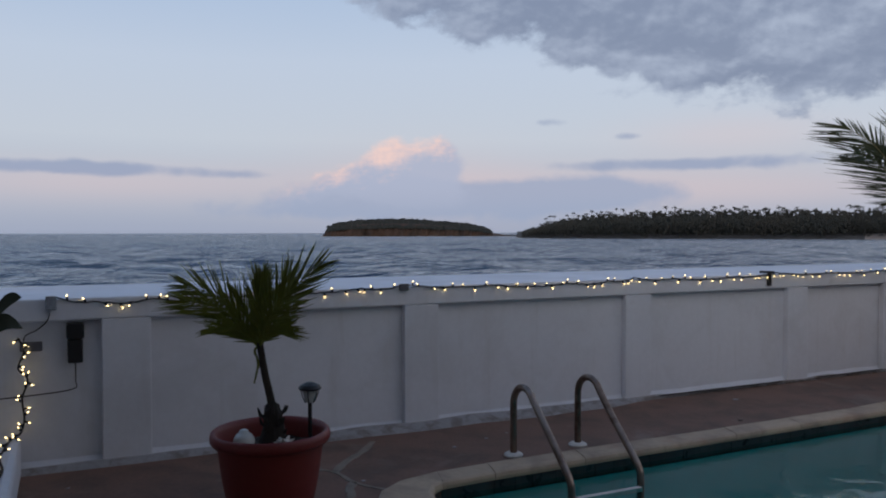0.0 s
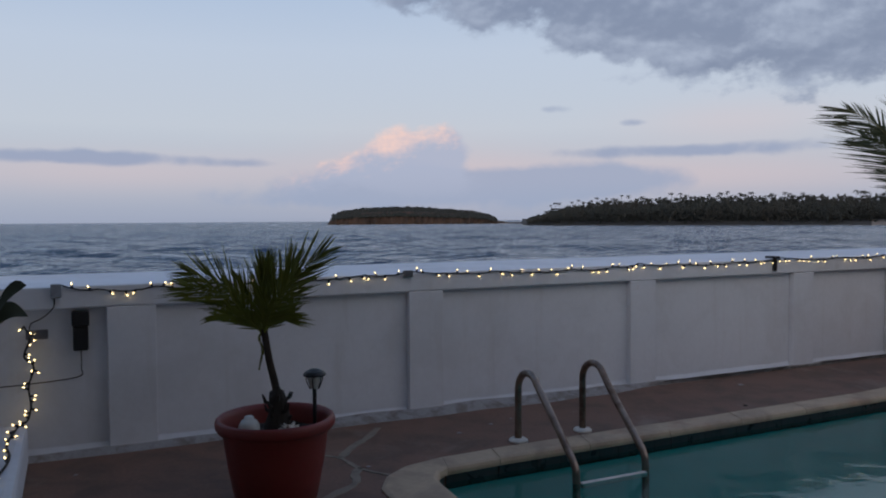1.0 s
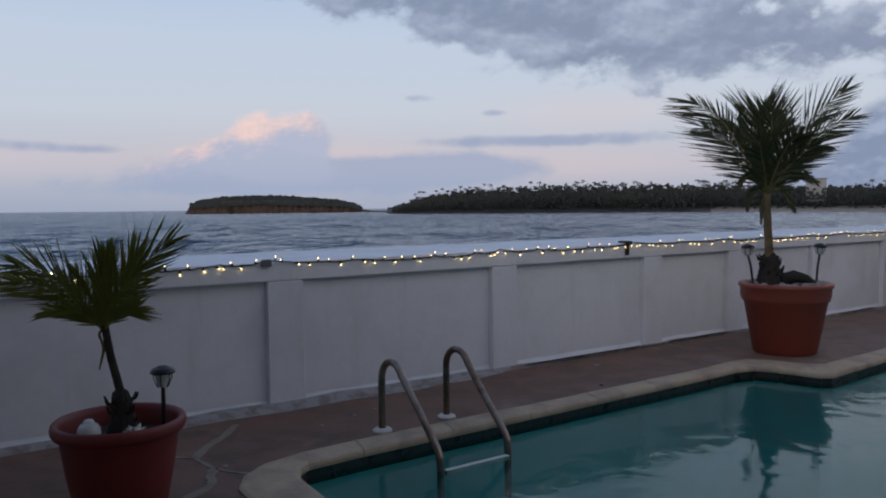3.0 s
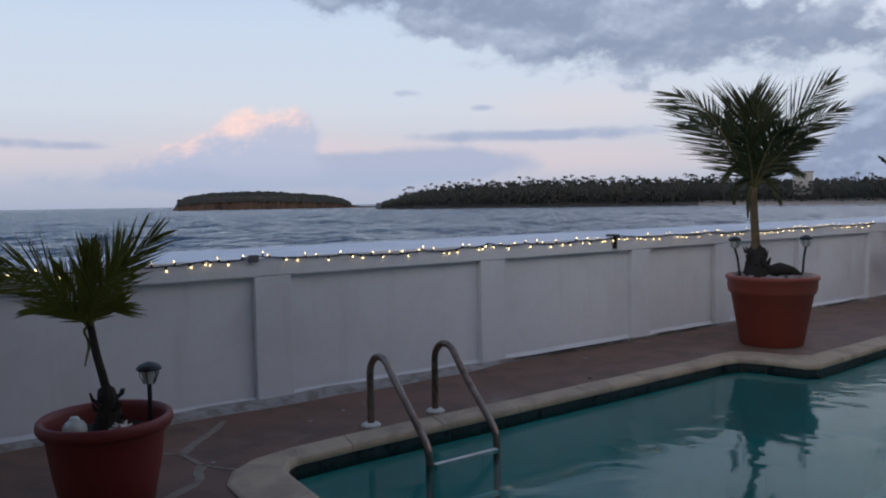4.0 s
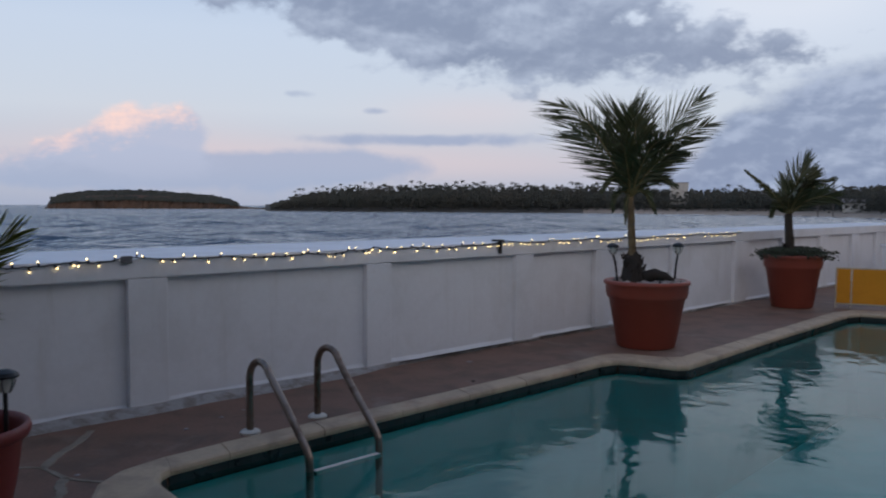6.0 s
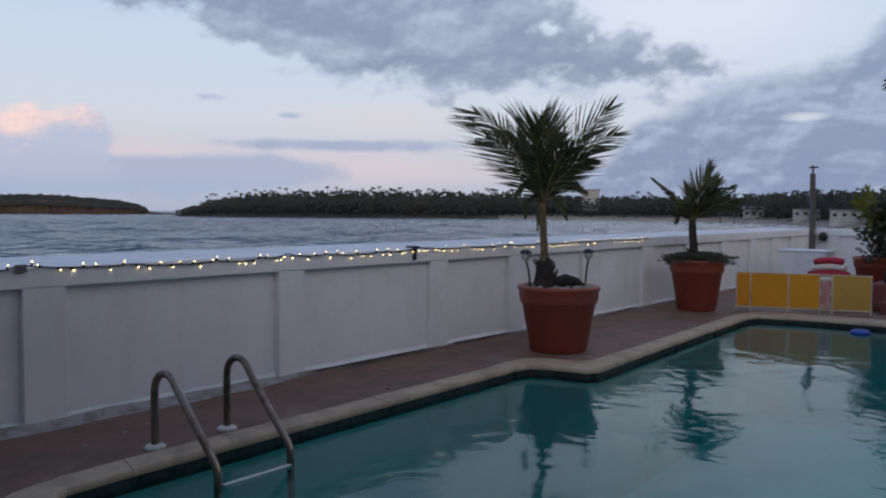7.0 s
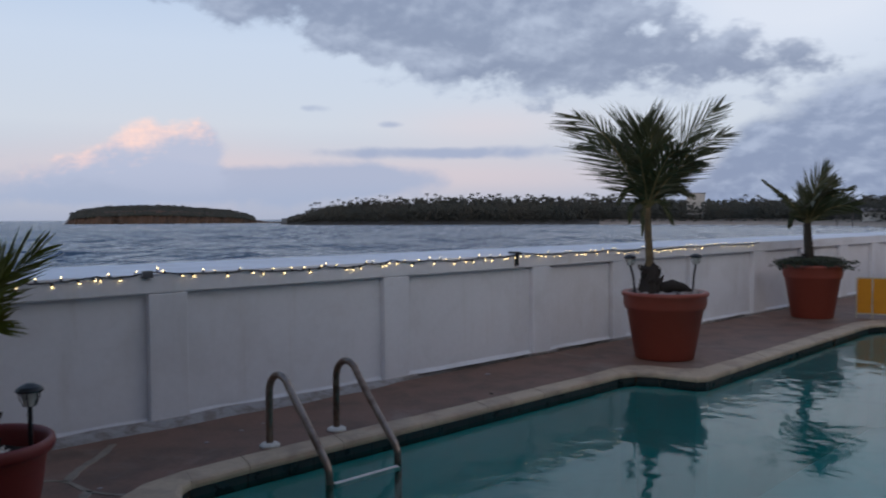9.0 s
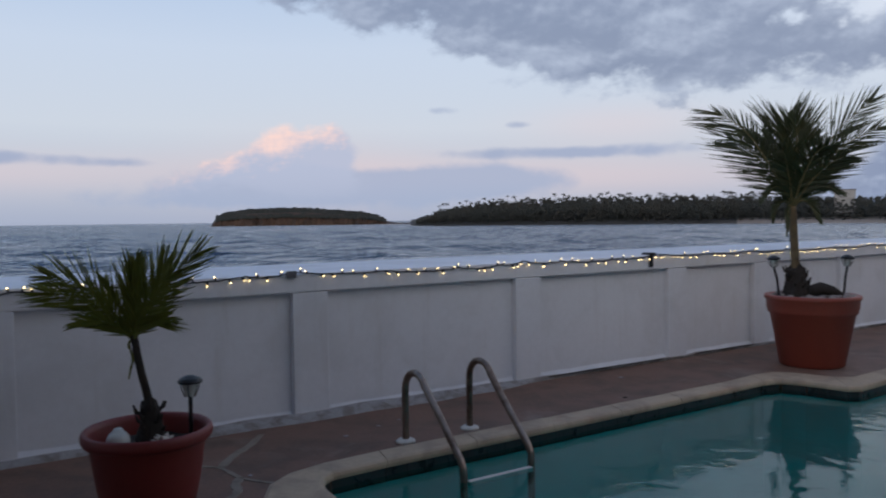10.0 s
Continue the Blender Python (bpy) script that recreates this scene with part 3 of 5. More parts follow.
def land():
    bm = bmesh.new()
    rows = []
    for i in range(200):
        az = 31.2 + (130 - 31.2) * i / 199
        d = lerp_table(COAST, az) + 8 * noise.noise(Vector((az * 0.8, 0, 0)))
        k = min(1.0, d / 300)
        rows.append([bm.verts.new(far_point(az, d + o, z)) for o, z in ((-3, SEA - 1), (3, SEA + 0.5), (22 * k, SEA + 1.8 * k), (60 * k, SEA + 3.5), (1500, SEA + 6))])
    for a, b in zip(rows, rows[1:]):
        for k in range(4):
            bm.faces.new((a[k], a[k + 1], b[k + 1], b[k]))
    bmesh.ops.recalc_face_normals(bm, faces=bm.faces)
    shore = mesh_object("ground", bm, M_SAND, smooth=True)
    shore.data.materials.append(M_ROCK)
    for f in shore.data.polygons:
        c = f.center
        if math.degrees(math.atan2(c.x + 2.5, c.y + 4.2)) < 54:
            f.material_index = 1
    tagged(shore, "sandy shore curving round the bay", "beach", kind="structure")
    # foam where the swell meets the beach
    bm = bmesh.new()
    rows = []
    for i in range(160):
        az = 56 + (90 - 56) * i / 159
        d = lerp_table(COAST, az) - 5
        w = 4 + 5 * abs(noise.noise(Vector((az * 1.7, 3, 0))))
        rows.append([bm.verts.new(far_point(az, d - w, SEA + 0.05)), bm.verts.new(far_point(az, d + 4, SEA + 0.12))])
    for a, b in zip(rows, rows[1:]):
        bm.faces.new((a[0], a[1], b[1], b[0]))
    tagged(mesh_object("surf", bm, M_WALL), "thin pale line of surf along the beach", "surf", kind="stuff")


land()


def lump(verts, faces, at, r, seed, squash):
    """A low rough clump added to vertex and face lists."""
    base = len(verts)
    rng = random.Random(seed)
    rings, sides = 3, 6
    for i in range(rings):
        a = math.pi / 2 * i / (rings - 1) * 0.96
        for k in range(sides):
            th = 2 * math.pi * (k + 0.5 * (i % 2)) / sides
            q = r * (0.78 + 0.45 * rng.random())
            verts.append((at.x + q * math.cos(a) * math.cos(th), at.y + q * math.cos(a) * math.sin(th), at.z + q * squash * math.sin(a)))
    for i in range(rings - 1):
        for k in range(sides):
            j = (k + 1) % sides
            faces.append((base + i * sides + k, base + i * sides + j, base + (i + 1) * sides + j, base + (i + 1) * sides + k))
    faces.append(tuple(base + (rings - 1) * sides + k for k in range(sides)))


def lump_object(name, lumps, mat, parent=None):
    verts, faces = [], []
    for i, (at, r, squash) in enumerate(lumps):
        lump(verts, faces, at, r, i, squash)
    me = bpy.data.meshes.new(name)
    me.from_pydata(verts, [], faces)
    me.polygons.foreach_set("use_smooth", [True] * len(faces))
    me.materials.append(mat)
    ob = new(name, me)
    if parent:
        ob.parent = parent
    return ob


def woods():
    rng = random.Random(4)
    lumps = []
    for i in range(27000):
        az = rng.uniform(31.6, 100)
        d0 = lerp_table(COAST, az)
        back = rng.random() ** 0.8
        d = d0 + ((14 if az > 53 else -1) + 75 * back) * min(1, d0 / 400) + 4
        k = d / 700
        top = 1.42 + d * lerp_table(SKYLINE, az) * (0.74 + 0.26 * back + 0.22 * noise.noise(Vector((az * 1.1, 1, 0))) + 0.3 * noise.noise(Vector((az * 3.1, 4, 0))))
        r = rng.uniform(0.55, 1.4) * k ** 0.85
        h = max(0.8, top - SEA - 1.0)
        f = rng.random() ** 0.6
        lumps.append((far_point(az, d, SEA + 0.6 + max(0, (h - r) * f)), r, rng.uniform(0.7, 1.2)))
    # taller crowns standing out of the canopy
    for i in range(420):
        az = rng.uniform(33, 96)
        d = lerp_table(COAST, az) + rng.uniform(25, 80) * min(1, lerp_table(COAST, az) / 400)
        top = 1.42 + d * lerp_table(SKYLINE, az) * rng.uniform(0.85, 1.2)
        for j in range(11):
            r = rng.uniform(0.6, 1.3) * (d / 700) ** 0.7
            lumps.append((far_point(az + rng.uniform(-0.22, 0.22), d, top - r - rng.uniform(0, 3.4) * d / 700), r, rng.uniform(0.7, 1.1)))
    # solid body behind the clumps
    for i in range(700):
        az = 31.9 + 68 * i / 700
        d0 = lerp_table(COAST, az)
        d = d0 + 60 * min(1, d0 / 400)
        h = (1.42 + d * lerp_table(SKYLINE, az) * 0.72 - SEA)
        lumps.append((far_point(az, d, SEA), max(2.0, d * 0.008), max(0.3, h / max(2.0, d * 0.008))))
    return tagged(lump_object("far_woods", lumps, M_WOODS_HAZE), "dark band of trees along the far shore at dusk", "woods", kind="stuff")


woods()

ISLE = [(17.1, -3.2), (17.4, 6.5), (18.1, 11.5), (19.2, 14.6), (21, 16.0), (22.8, 16.6), (24.5, 15.2), (26.3, 12.6), (27.6, 10.6), (28.7, 7.0), (29.4, 1.0), (30.2, -1.6), (31.8, -2.0)]


def island():
    e = group_empty("island", far_point(23, 920, SEA))
    e0 = e.location.copy()
    bm = bmesh.new()
    rows = []
    for i in range(120):
        az = 17.0 + 14.8 * i / 119
        h = lerp_table(ISLE, az) + 3.2
        n1 = 6 * noise.noise(Vector((az * 2.5, 0, 0)))
        cl = h * (0.42 + 0.18 * noise.noise(Vector((az * 3.3, 7, 0))))
        row = []
        for o, z in ((-1.5, -1), (0, cl * 0.45), (2, cl), (14, h * 0.72), (40, h * 0.9), (90, 0)):
            p = far_point(az, 900 + n1 + o + 1.5 * noise.noise(Vector((az * 9, z, 0))), SEA + z) - e0
            row.append(bm.verts.new(p))
        rows.append(row)
    for a, b in zip(rows, rows[1:]):
        for k in range(5):
            bm.faces.new((a[k], a[k + 1], b[k + 1], b[k]))
    bmesh.ops.recalc_face_normals(bm, faces=bm.faces)
    part("cliff", bm, M_CLIFF, e, "brown eroded cliffs")
    rng = random.Random(9)
    lumps = []
    for i in range(4200):
        az = rng.uniform(17.5, 29.3)
        h = lerp_table(ISLE, az) + 3.2
        back = rng.random()
        r = rng.uniform(1.4, 3.0)
        z = SEA + h * (0.42 + 0.54 * back) + 0.2
        lumps.append((far_point(az, 902 + 38 * back + 6 * noise.noise(Vector((az * 2.5, 0, 0))), z) - e0, r, rng.uniform(0.5, 0.95)))
    lump_object("scrub", lumps, M_SCRUB, e)
    tagged(e, "low rocky island with dark scrub and brown cliffs", "island")


island()


def far_palm(seed, height, crown):
    rng = random.Random(seed)
    e = group_empty("palm_tree")
    lean = rng.uniform(-1.2, 1.2)
    pts = [Vector((lean * (k / 4) ** 2, 0, height * k / 4)) for k in range(5)]
    part("trunk", tube(bmesh.new(), pts, [0.22, 0.19, 0.16, 0.14, 0.12], 5), M_FIBRE, e)
    bm = bmesh.new()
    for k in range(13):
        a = 2 * math.pi * k / 13 + rng.uniform(-0.2, 0.2)
        rise = rng.uniform(-0.2, 0.9)
        d = Vector((math.cos(a), math.sin(a), 0))
        s = Vector((-d.y, d.x, 0))
        prev = None
        for j in range(5):
            t = j / 4
            c = pts[-1] + d * crown * t + Vector((0, 0, crown * (rise * t - 0.95 * t * t)))
            w = crown * 0.17 * (1 - 0.75 * t) + 0.03
            row = [bm.verts.new(c + s * w - Vector((0, 0, w * 0.7))), bm.verts.new(c), bm.verts.new(c - s * w - Vector((0, 0, w * 0.7)))]
            if prev:
                bm.faces.new((prev[0], row[0], row[1], prev[1]))
                bm.faces.new((prev[1], row[1], row[2], prev[2]))
            prev = row
    part("crown", bm, M_WOODS_HAZE, e)
    return tagged(e, "tall coconut palm standing above the far trees", "palm tree", group="palms along the far shore")


def far_palms():
    rng = random.Random(21)
    kinds = [far_palm(i, 11 + i, 2.9 + 0.25 * i) for i in range(3)]
    first = {}
    for i in range(150):
        az = 33.2 + 27.0 * rng.random() ** 1.15 if i < 128 else rng.uniform(62, 84)
        d = lerp_table(COAST, az) * 1.0 + rng.uniform(20, 80) * (1 if az < 62 else 0.6)
        k = i % 3
        s = rng.uniform(0.62, 0.9) * (d / 800 * 0.5 + 0.5)
        top = 1.42 + d * (lerp_table(SKYLINE, az) + (rng.random() ** 1.8 * 0.0095 - 0.0012))
        m = Matrix.Translation(far_point(az, d, top - (11 + k) * s)) @ Matrix.Rotation(rng.uniform(0, 6.28), 4, "Z") @ Matrix.Diagonal((s, s, s, 1))
        if k not in first:
            kinds[k].matrix_basis = m
            first[k] = 1
        else:
            c = copy_thing(kinds[k], m)
            c.scale = (s, s, s)


far_palms()


def far_house(at, w, dep, h, turn, wins, label, flat=True):
    e = group_empty("house", at)
    e.rotation_euler = (0, 0, turn)
    part("wall", boxed(-w / 2, 0, -3, w / 2, dep, h), M_HOUSE, e)
    if flat:
        part("roof", boxed(-w / 2 - 0.4, -0.4, h + 0.01, w / 2 + 0.4, dep + 0.4, h + 0.45), M_ROOF, e)
    else:
        bm = bmesh.new()
        v = [bm.verts.new(c) for c in ((-w / 2 - 0.5, -0.5, h), (w / 2 + 0.5, -0.5, h), (w / 2 + 0.5, dep + 0.5, h), (-w / 2 - 0.5, dep + 0.5, h), (-w / 2 - 0.5, dep / 2, h + 2), (w / 2 + 0.5, dep / 2, h + 2))]
        for f in ((0, 1, 5, 4), (2, 3, 4, 5), (1, 2, 5), (3, 0, 4), (0, 3, 2, 1)):
            bm.faces.new([v[k] for k in f])
        part("roof", bm, M_ROOF, e)
    for k in range(wins):
        x = -w / 2 + w * (k + 0.5) / wins
        part("window", boxed(x - w / wins * 0.2, -0.06, h * 0.42, x + w / wins * 0.2, -0.003, h * 0.74), M_DARKGLASS, e)
    tagged(e, label, "house", group="houses along the bay")


for az, d, w, h, wins, z, flat, lab in ((71.5, 395, 9, 4, 3, 0.2, False, "pale low house with a pitched roof by the beach"),
                                        (74.95, 330, 11.5, 3.4, 4, 0.6, True, "pale two-storey flat-roofed house by the beach"),
                                        (77.3, 275, 11, 3.0, 4, 0.5, True, "cream beach house with a flat roof"),
                                        (79.7, 210, 9.5, 2.3, 5, 0.5, True, "yellowish beach house with a flat roof"),
                                        (80.9, 190, 7, 3.6, 2, 0.4, False, "low beach house with a pitched roof"),
                                        (60.6, 515, 11, 10.5, 0, 6.5, True, "pale block rising above the far trees")):
    far_house(far_point(az, d, SEA + 2.0 + z), w, 8, h, radians(-az), wins, lab, flat)


def utility_pole(az, d, top):
    e = group_empty("utility_pole", far_point(az, d, SEA + 2.5))
    h = top - SEA - 2.5
    part("shaft", tube(bmesh.new(), [(0, 0, -1), (0, 0, h)], [0.2, 0.14], 6), M_POLE, e)
    part("crossarm", boxed(-0.9, -0.06, h - 0.7, 0.9, 0.06, h - 0.55), M_POLE, e)
    tagged(e, "slim utility pole standing near the beach houses", "utility pole", group="utility poles")


utility_pole(69.4, 260, 8.2)
utility_pole(70.3, 250, 8.6)


# ==== things on the terrace ====
def ladder():
    e = group_empty("pool_ladder")
    xs = (0.0, 0.518)
    for k, x in enumerate(xs):
        y0 = 0.02 * k
        pts = [(x, y0, 0.0), (x, y0, 0.2), (x, y0, 0.328 + 0.02 * k)]
        for i in range(1, 9):
            a = math.pi * i / 8 * 0.83
            pts.append((x, y0 - 0.127 + 0.127 * math.cos(a), 0.335 + 0.02 * k + 0.13 * math.sin(a)))
        pts += [(x, y0 - 0.372, 0.275), (x, y0 - 0.582, 0.07), (x, y0 - 0.63, 0.01), (x, y0 - 0.645, -0.06), (x, y0 - 0.645, -0.4), (x, y0 - 0.63, -1.0)]
        part("rail", tube(bmesh.new(), smooth_path(pts, 4), 0.0225, 14), M_STEEL, e, smooth=True)
        part("flange", lathe(bmesh.new(), [(0.024, 0.001), (0.063, 0.001), (0.063, 0.012), (0.05, 0.022), (0.026, 0.026), (0.024, 0.026)], 28, (x, y0, 0.0)), M_PLASTIC_W, e, "white plastic flange ring")
    for z in (WATER + 0.003, -0.34, -0.60):
        part("tread", boxed(0.024, -0.675, z - 0.03, 0.494, -0.637, z, bevel=0.008), M_PLASTIC_W, e, "white plastic step under water")
    return tagged(e, "two-rail stainless steel pool ladder, stained brown, with white flanges", "pool ladder")


ladder()


def planter_pot(name, r, h, mat, at, ribbed=True):
    e = group_empty(name, at)
    rb = r * 0.68
    t = 0.028
    if ribbed:
        prof = [(0, 0.0), (rb - 0.02, 0.0), (rb, 0.015), (r * 0.885, h * 0.74), (r * 0.93, h * 0.75), (r * 0.935, h * 0.79), (r * 0.955, h * 0.805), (r * 0.96, h * 0.93), (r, h * 0.945), (r, h * 0.985), (r * 0.975, h),
                (r - 1.6 * t, h), (r - 2.2 * t, h * 0.97), (r * 0.88, h * 0.9)]
    else:
        prof = [(0, 0.0), (rb - 0.02, 0.0), (rb, 0.015), (r * 0.80, h * 0.45), (r * 0.88, h * 0.84), (r * 0.89, h * 0.85), (r * 0.96, h * 0.86), (r * 0.995, h * 0.9), (r, h * 0.94), (r * 0.985, h * 0.98), (r * 0.95, h),
                (r * 0.90, h * 0.985), (r * 0.87, h * 0.93), (r * 0.83, h * 0.72)]
    part("pot_body", lathe(bmesh.new(), prof, 64), mat, e, smooth=True)
    bm = bmesh.new()
    zs = h * (0.968 if ribbed else 0.78)
    ri = r * (0.90 if ribbed else 0.85)
    rings = []
    for i in range(9):
        rr = ri * i / 8
        ring = []
        for k in range(40 if i else 1):
            a = 2 * math.pi * k / 40
            v = Vector((rr * math.cos(a), rr * math.sin(a), 0))
            ring.append(bm.verts.new((v.x, v.y, zs + 0.05 * r * (1 - i / 8) + 0.025 * noise.noise(v * 9))))
        rings.append(ring)
    for a, b in zip(rings, rings[1:]):
        for k in range(40):
            j = (k + 1) % 40
            if len(a) == 1:
                bm.faces.new((a[0], b[k], b[j]))
            else:
                bm.faces.new((a[k], b[k], b[j], a[j]))
    part("soil", bm, M_SOIL, e, "dark soil")
    return e, zs


def frond(bm_leaf, bm_rib, line, lens, count, rng, width=0.02, rib=0.011, angles=(58, 16), start=0.12, hang=0.06, wild=0.22):
    """A feather frond along a bowed rib; narrow tapering leaflets down both sides, lens gives the length on each."""
    n = len(line) - 1
    tube(bm_rib, line, [rib * (1 - 0.85 * i / n) for i in range(n + 1)], 6)

    def q(t):
        k = min(n - 1, int(t * n))
        return line[k].lerp(line[k + 1], t * n - k)
    for i in range(count):
        for sgn, full in ((1, lens[0]), (-1, lens[1])):
            t = min(1.0, start + (1 - start) * (i + rng.uniform(-0.25, 0.25) + (0.5 if sgn < 0 else 0.25)) / count)
            u = (t - start) / (1 - start)
            d = (q(min(1, t + 0.04)) - q(max(0, t - 0.04))).normalized()
            side = d.cross(FW).normalized() * sgn
            normal = side.cross(d)
            a = radians(angles[0] + (angles[1] - angles[0]) * u ** 0.8 + rng.uniform(-5, 5))
            v = (d * math.cos(a) + side * math.sin(a) + FW * rng.uniform(-wild, wild)).normalized()
            ll = full * (0.26 + 0.80 * math.sin(math.pi * min(1, 0.14 + 0.8 * u))) * rng.uniform(0.85, 1.08)
            roll = rng.uniform(-0.9, 0.9)
            across = v.cross(normal).normalized()
            across = (across * math.cos(roll) + v.cross(across) * math.sin(roll)) * width * rng.uniform(0.8, 1.2) / 2
            p0 = q(t)
            rows = []
            for s, w in ((0.0, 0.45), (0.28, 1.0), (0.65, 0.75)):
                c = p0 + v * ll * s - Vector((0, 0, hang * ll * s * s))
                rows.append((bm_leaf.verts.new(c - across * w), bm_leaf.verts.new(c + across * w)))
            end = bm_leaf.verts.new(p0 + v * ll - Vector((0, 0, hang * ll)))
            for (a0, b0), (a1, b1) in zip(rows, rows[1:]):
                bm_leaf.faces.new((a0, b0, b1, a1))
            bm_leaf.faces.new((*rows[-1], end))


def offset(r, u, f):
    return RT * r + FW * f + Vector((0, 0, u))


def arched(tips, leaf, spread=(58, 16)):
    """Plain arching fronds from their tips: (sideways, up, forward), bow, size."""
    out = []
    for (r, u, f), bow, size in tips:
        k = bow * math.hypot(r, u, f)
        out.append((((r * 0.35, u * 0.35 + k * 0.8, f * 0.35), (r * 0.72, u * 0.72 + k * 0.7, f * 0.72), (r, u, f)), (leaf * size, leaf * size), spread))
    return out


def palm(name, at, trunk_pts, trunk_r, fronds, count, mat, label, seed, hang=0.06, stump=0.1, group="", width=0.02, rib=0.011, size=1.0, tall=1.0, trunk_mat=None, rib_mat=None):
    rng = random.Random(seed)
    e = group_empty(name, at)
    pts = smooth_path([offset(*p) for p in trunk_pts], 5)
    n = len(pts)
    rads = [trunk_r[0] + (trunk_r[1] - trunk_r[0]) * i / (n - 1) for i in range(n)]
    part("trunk", tube(bmesh.new(), pts, rads, 12), trunk_mat or M_TRUNK, e, smooth=True)
    # fibrous base with cut stubs
    bm = bmesh.new()
    lathe(bm, [(stump * 1.25, -0.03), (stump * 1.2, 0.04), (stump * 0.85, stump * 1.6 * tall), (stump * 0.8, stump * 2.4 * tall), (stump * 0.5, stump * 2.9 * tall), (0, stump * 2.92 * tall)], 14)
    for v in bm.verts:
        v.co *= 1 + 0.22 * noise.noise(v.co * 28)
    for k in range(16):
        a, z = rng.uniform(0, 6.28), stump * tall * rng.uniform(0.7, 2.4)
        d = Vector((math.cos(a), math.sin(a), 0))
        tube(bm, [d * stump * 0.6 + Vector((0, 0, z)), d * stump * 1.1 + Vector((0, 0, z + stump * 0.25)), d * stump * 1.3 + Vector((0, 0, z + stump * rng.uniform(0.5, 0.95)))], [stump * 0.2, stump * 0.15, stump * 0.06], 5)
    part("stump", bm, M_FIBRE, e, "dark fibrous stump with cut leaf bases")
    head = pts[-1]
    for line, lens, spread in fronds:
        bl, br = bmesh.new(), bmesh.new()
        base = (line[0][0] * 0.08, -0.02, line[0][2] * 0.08)
        path = smooth_path([head + offset(*c) for c in (base, *((r * size, u * size, f * size) for r, u, f in line))], 6)
        frond(bl, br, path, lens, count, rng, width, rib, spread, hang=hang)
        fr = part("frond", bl, mat, e)
        part("rib", br, rib_mat or M_RIB, fr, "pale leaf rib")
    return tagged(e, label, "palm", group)


def lantern(at, lean=(0.0, 0.0), h=0.36, s=1.0):
    e = group_empty("solar_lantern", at)
    top = Vector((lean[0], lean[1], h))
    part("stake", tube(bmesh.new(), [(0, 0, -0.06), tuple(top * 0.5), tuple(top - Vector((0, 0, 0.075 * s)))], 0.011 * s, 8), M_BLACK, e)
    part("shade_glass", lathe(bmesh.new(), [(0, -0.075 * s), (0.024 * s, -0.075 * s), (0.042 * s, -0.01 * s), (0.042 * s, 0.0), (0, 0.0)], 16, top), M_GLASS, e, "pale translucent lens")
    part("cap", lathe(bmesh.new(), [(0, 0.034 * s), (0.02 * s, 0.032 * s), (0.05 * s, 0.018 * s), (0.063 * s, 0.002 * s), (0.06 * s, -0.006 * s), (0.04 * s, 0.0005 * s), (0, 0.0005 * s)], 24, top), M_BLACK, e, "black domed cap with a small solar cell")
    bm = bmesh.new()
    for k in range(6):
        a = math.pi * k / 3
        c, sn = math.cos(a), math.sin(a)
        tube(bm, [top + Vector((0.045 * s * c, 0.045 * s * sn, 0)), top + Vector((0.046 * s * c, 0.046 * s * sn, -0.03 * s)), top + Vector((0.026 * s * c, 0.026 * s * sn, -0.078 * s))], 0.003 * s, 5)
    part("cage", bm, M_BLACK, e)
    return tagged(e, "small black solar garden lantern on a stake in the pot", "garden lantern", group="solar lanterns in the pots")


def pebble(at, r, seed, mat=M_STONE, squash=0.6):
    return mesh_object("pebble", rough_ball(bmesh.new(), (0, 0, 0), r, seed, squash), mat, smooth=True)


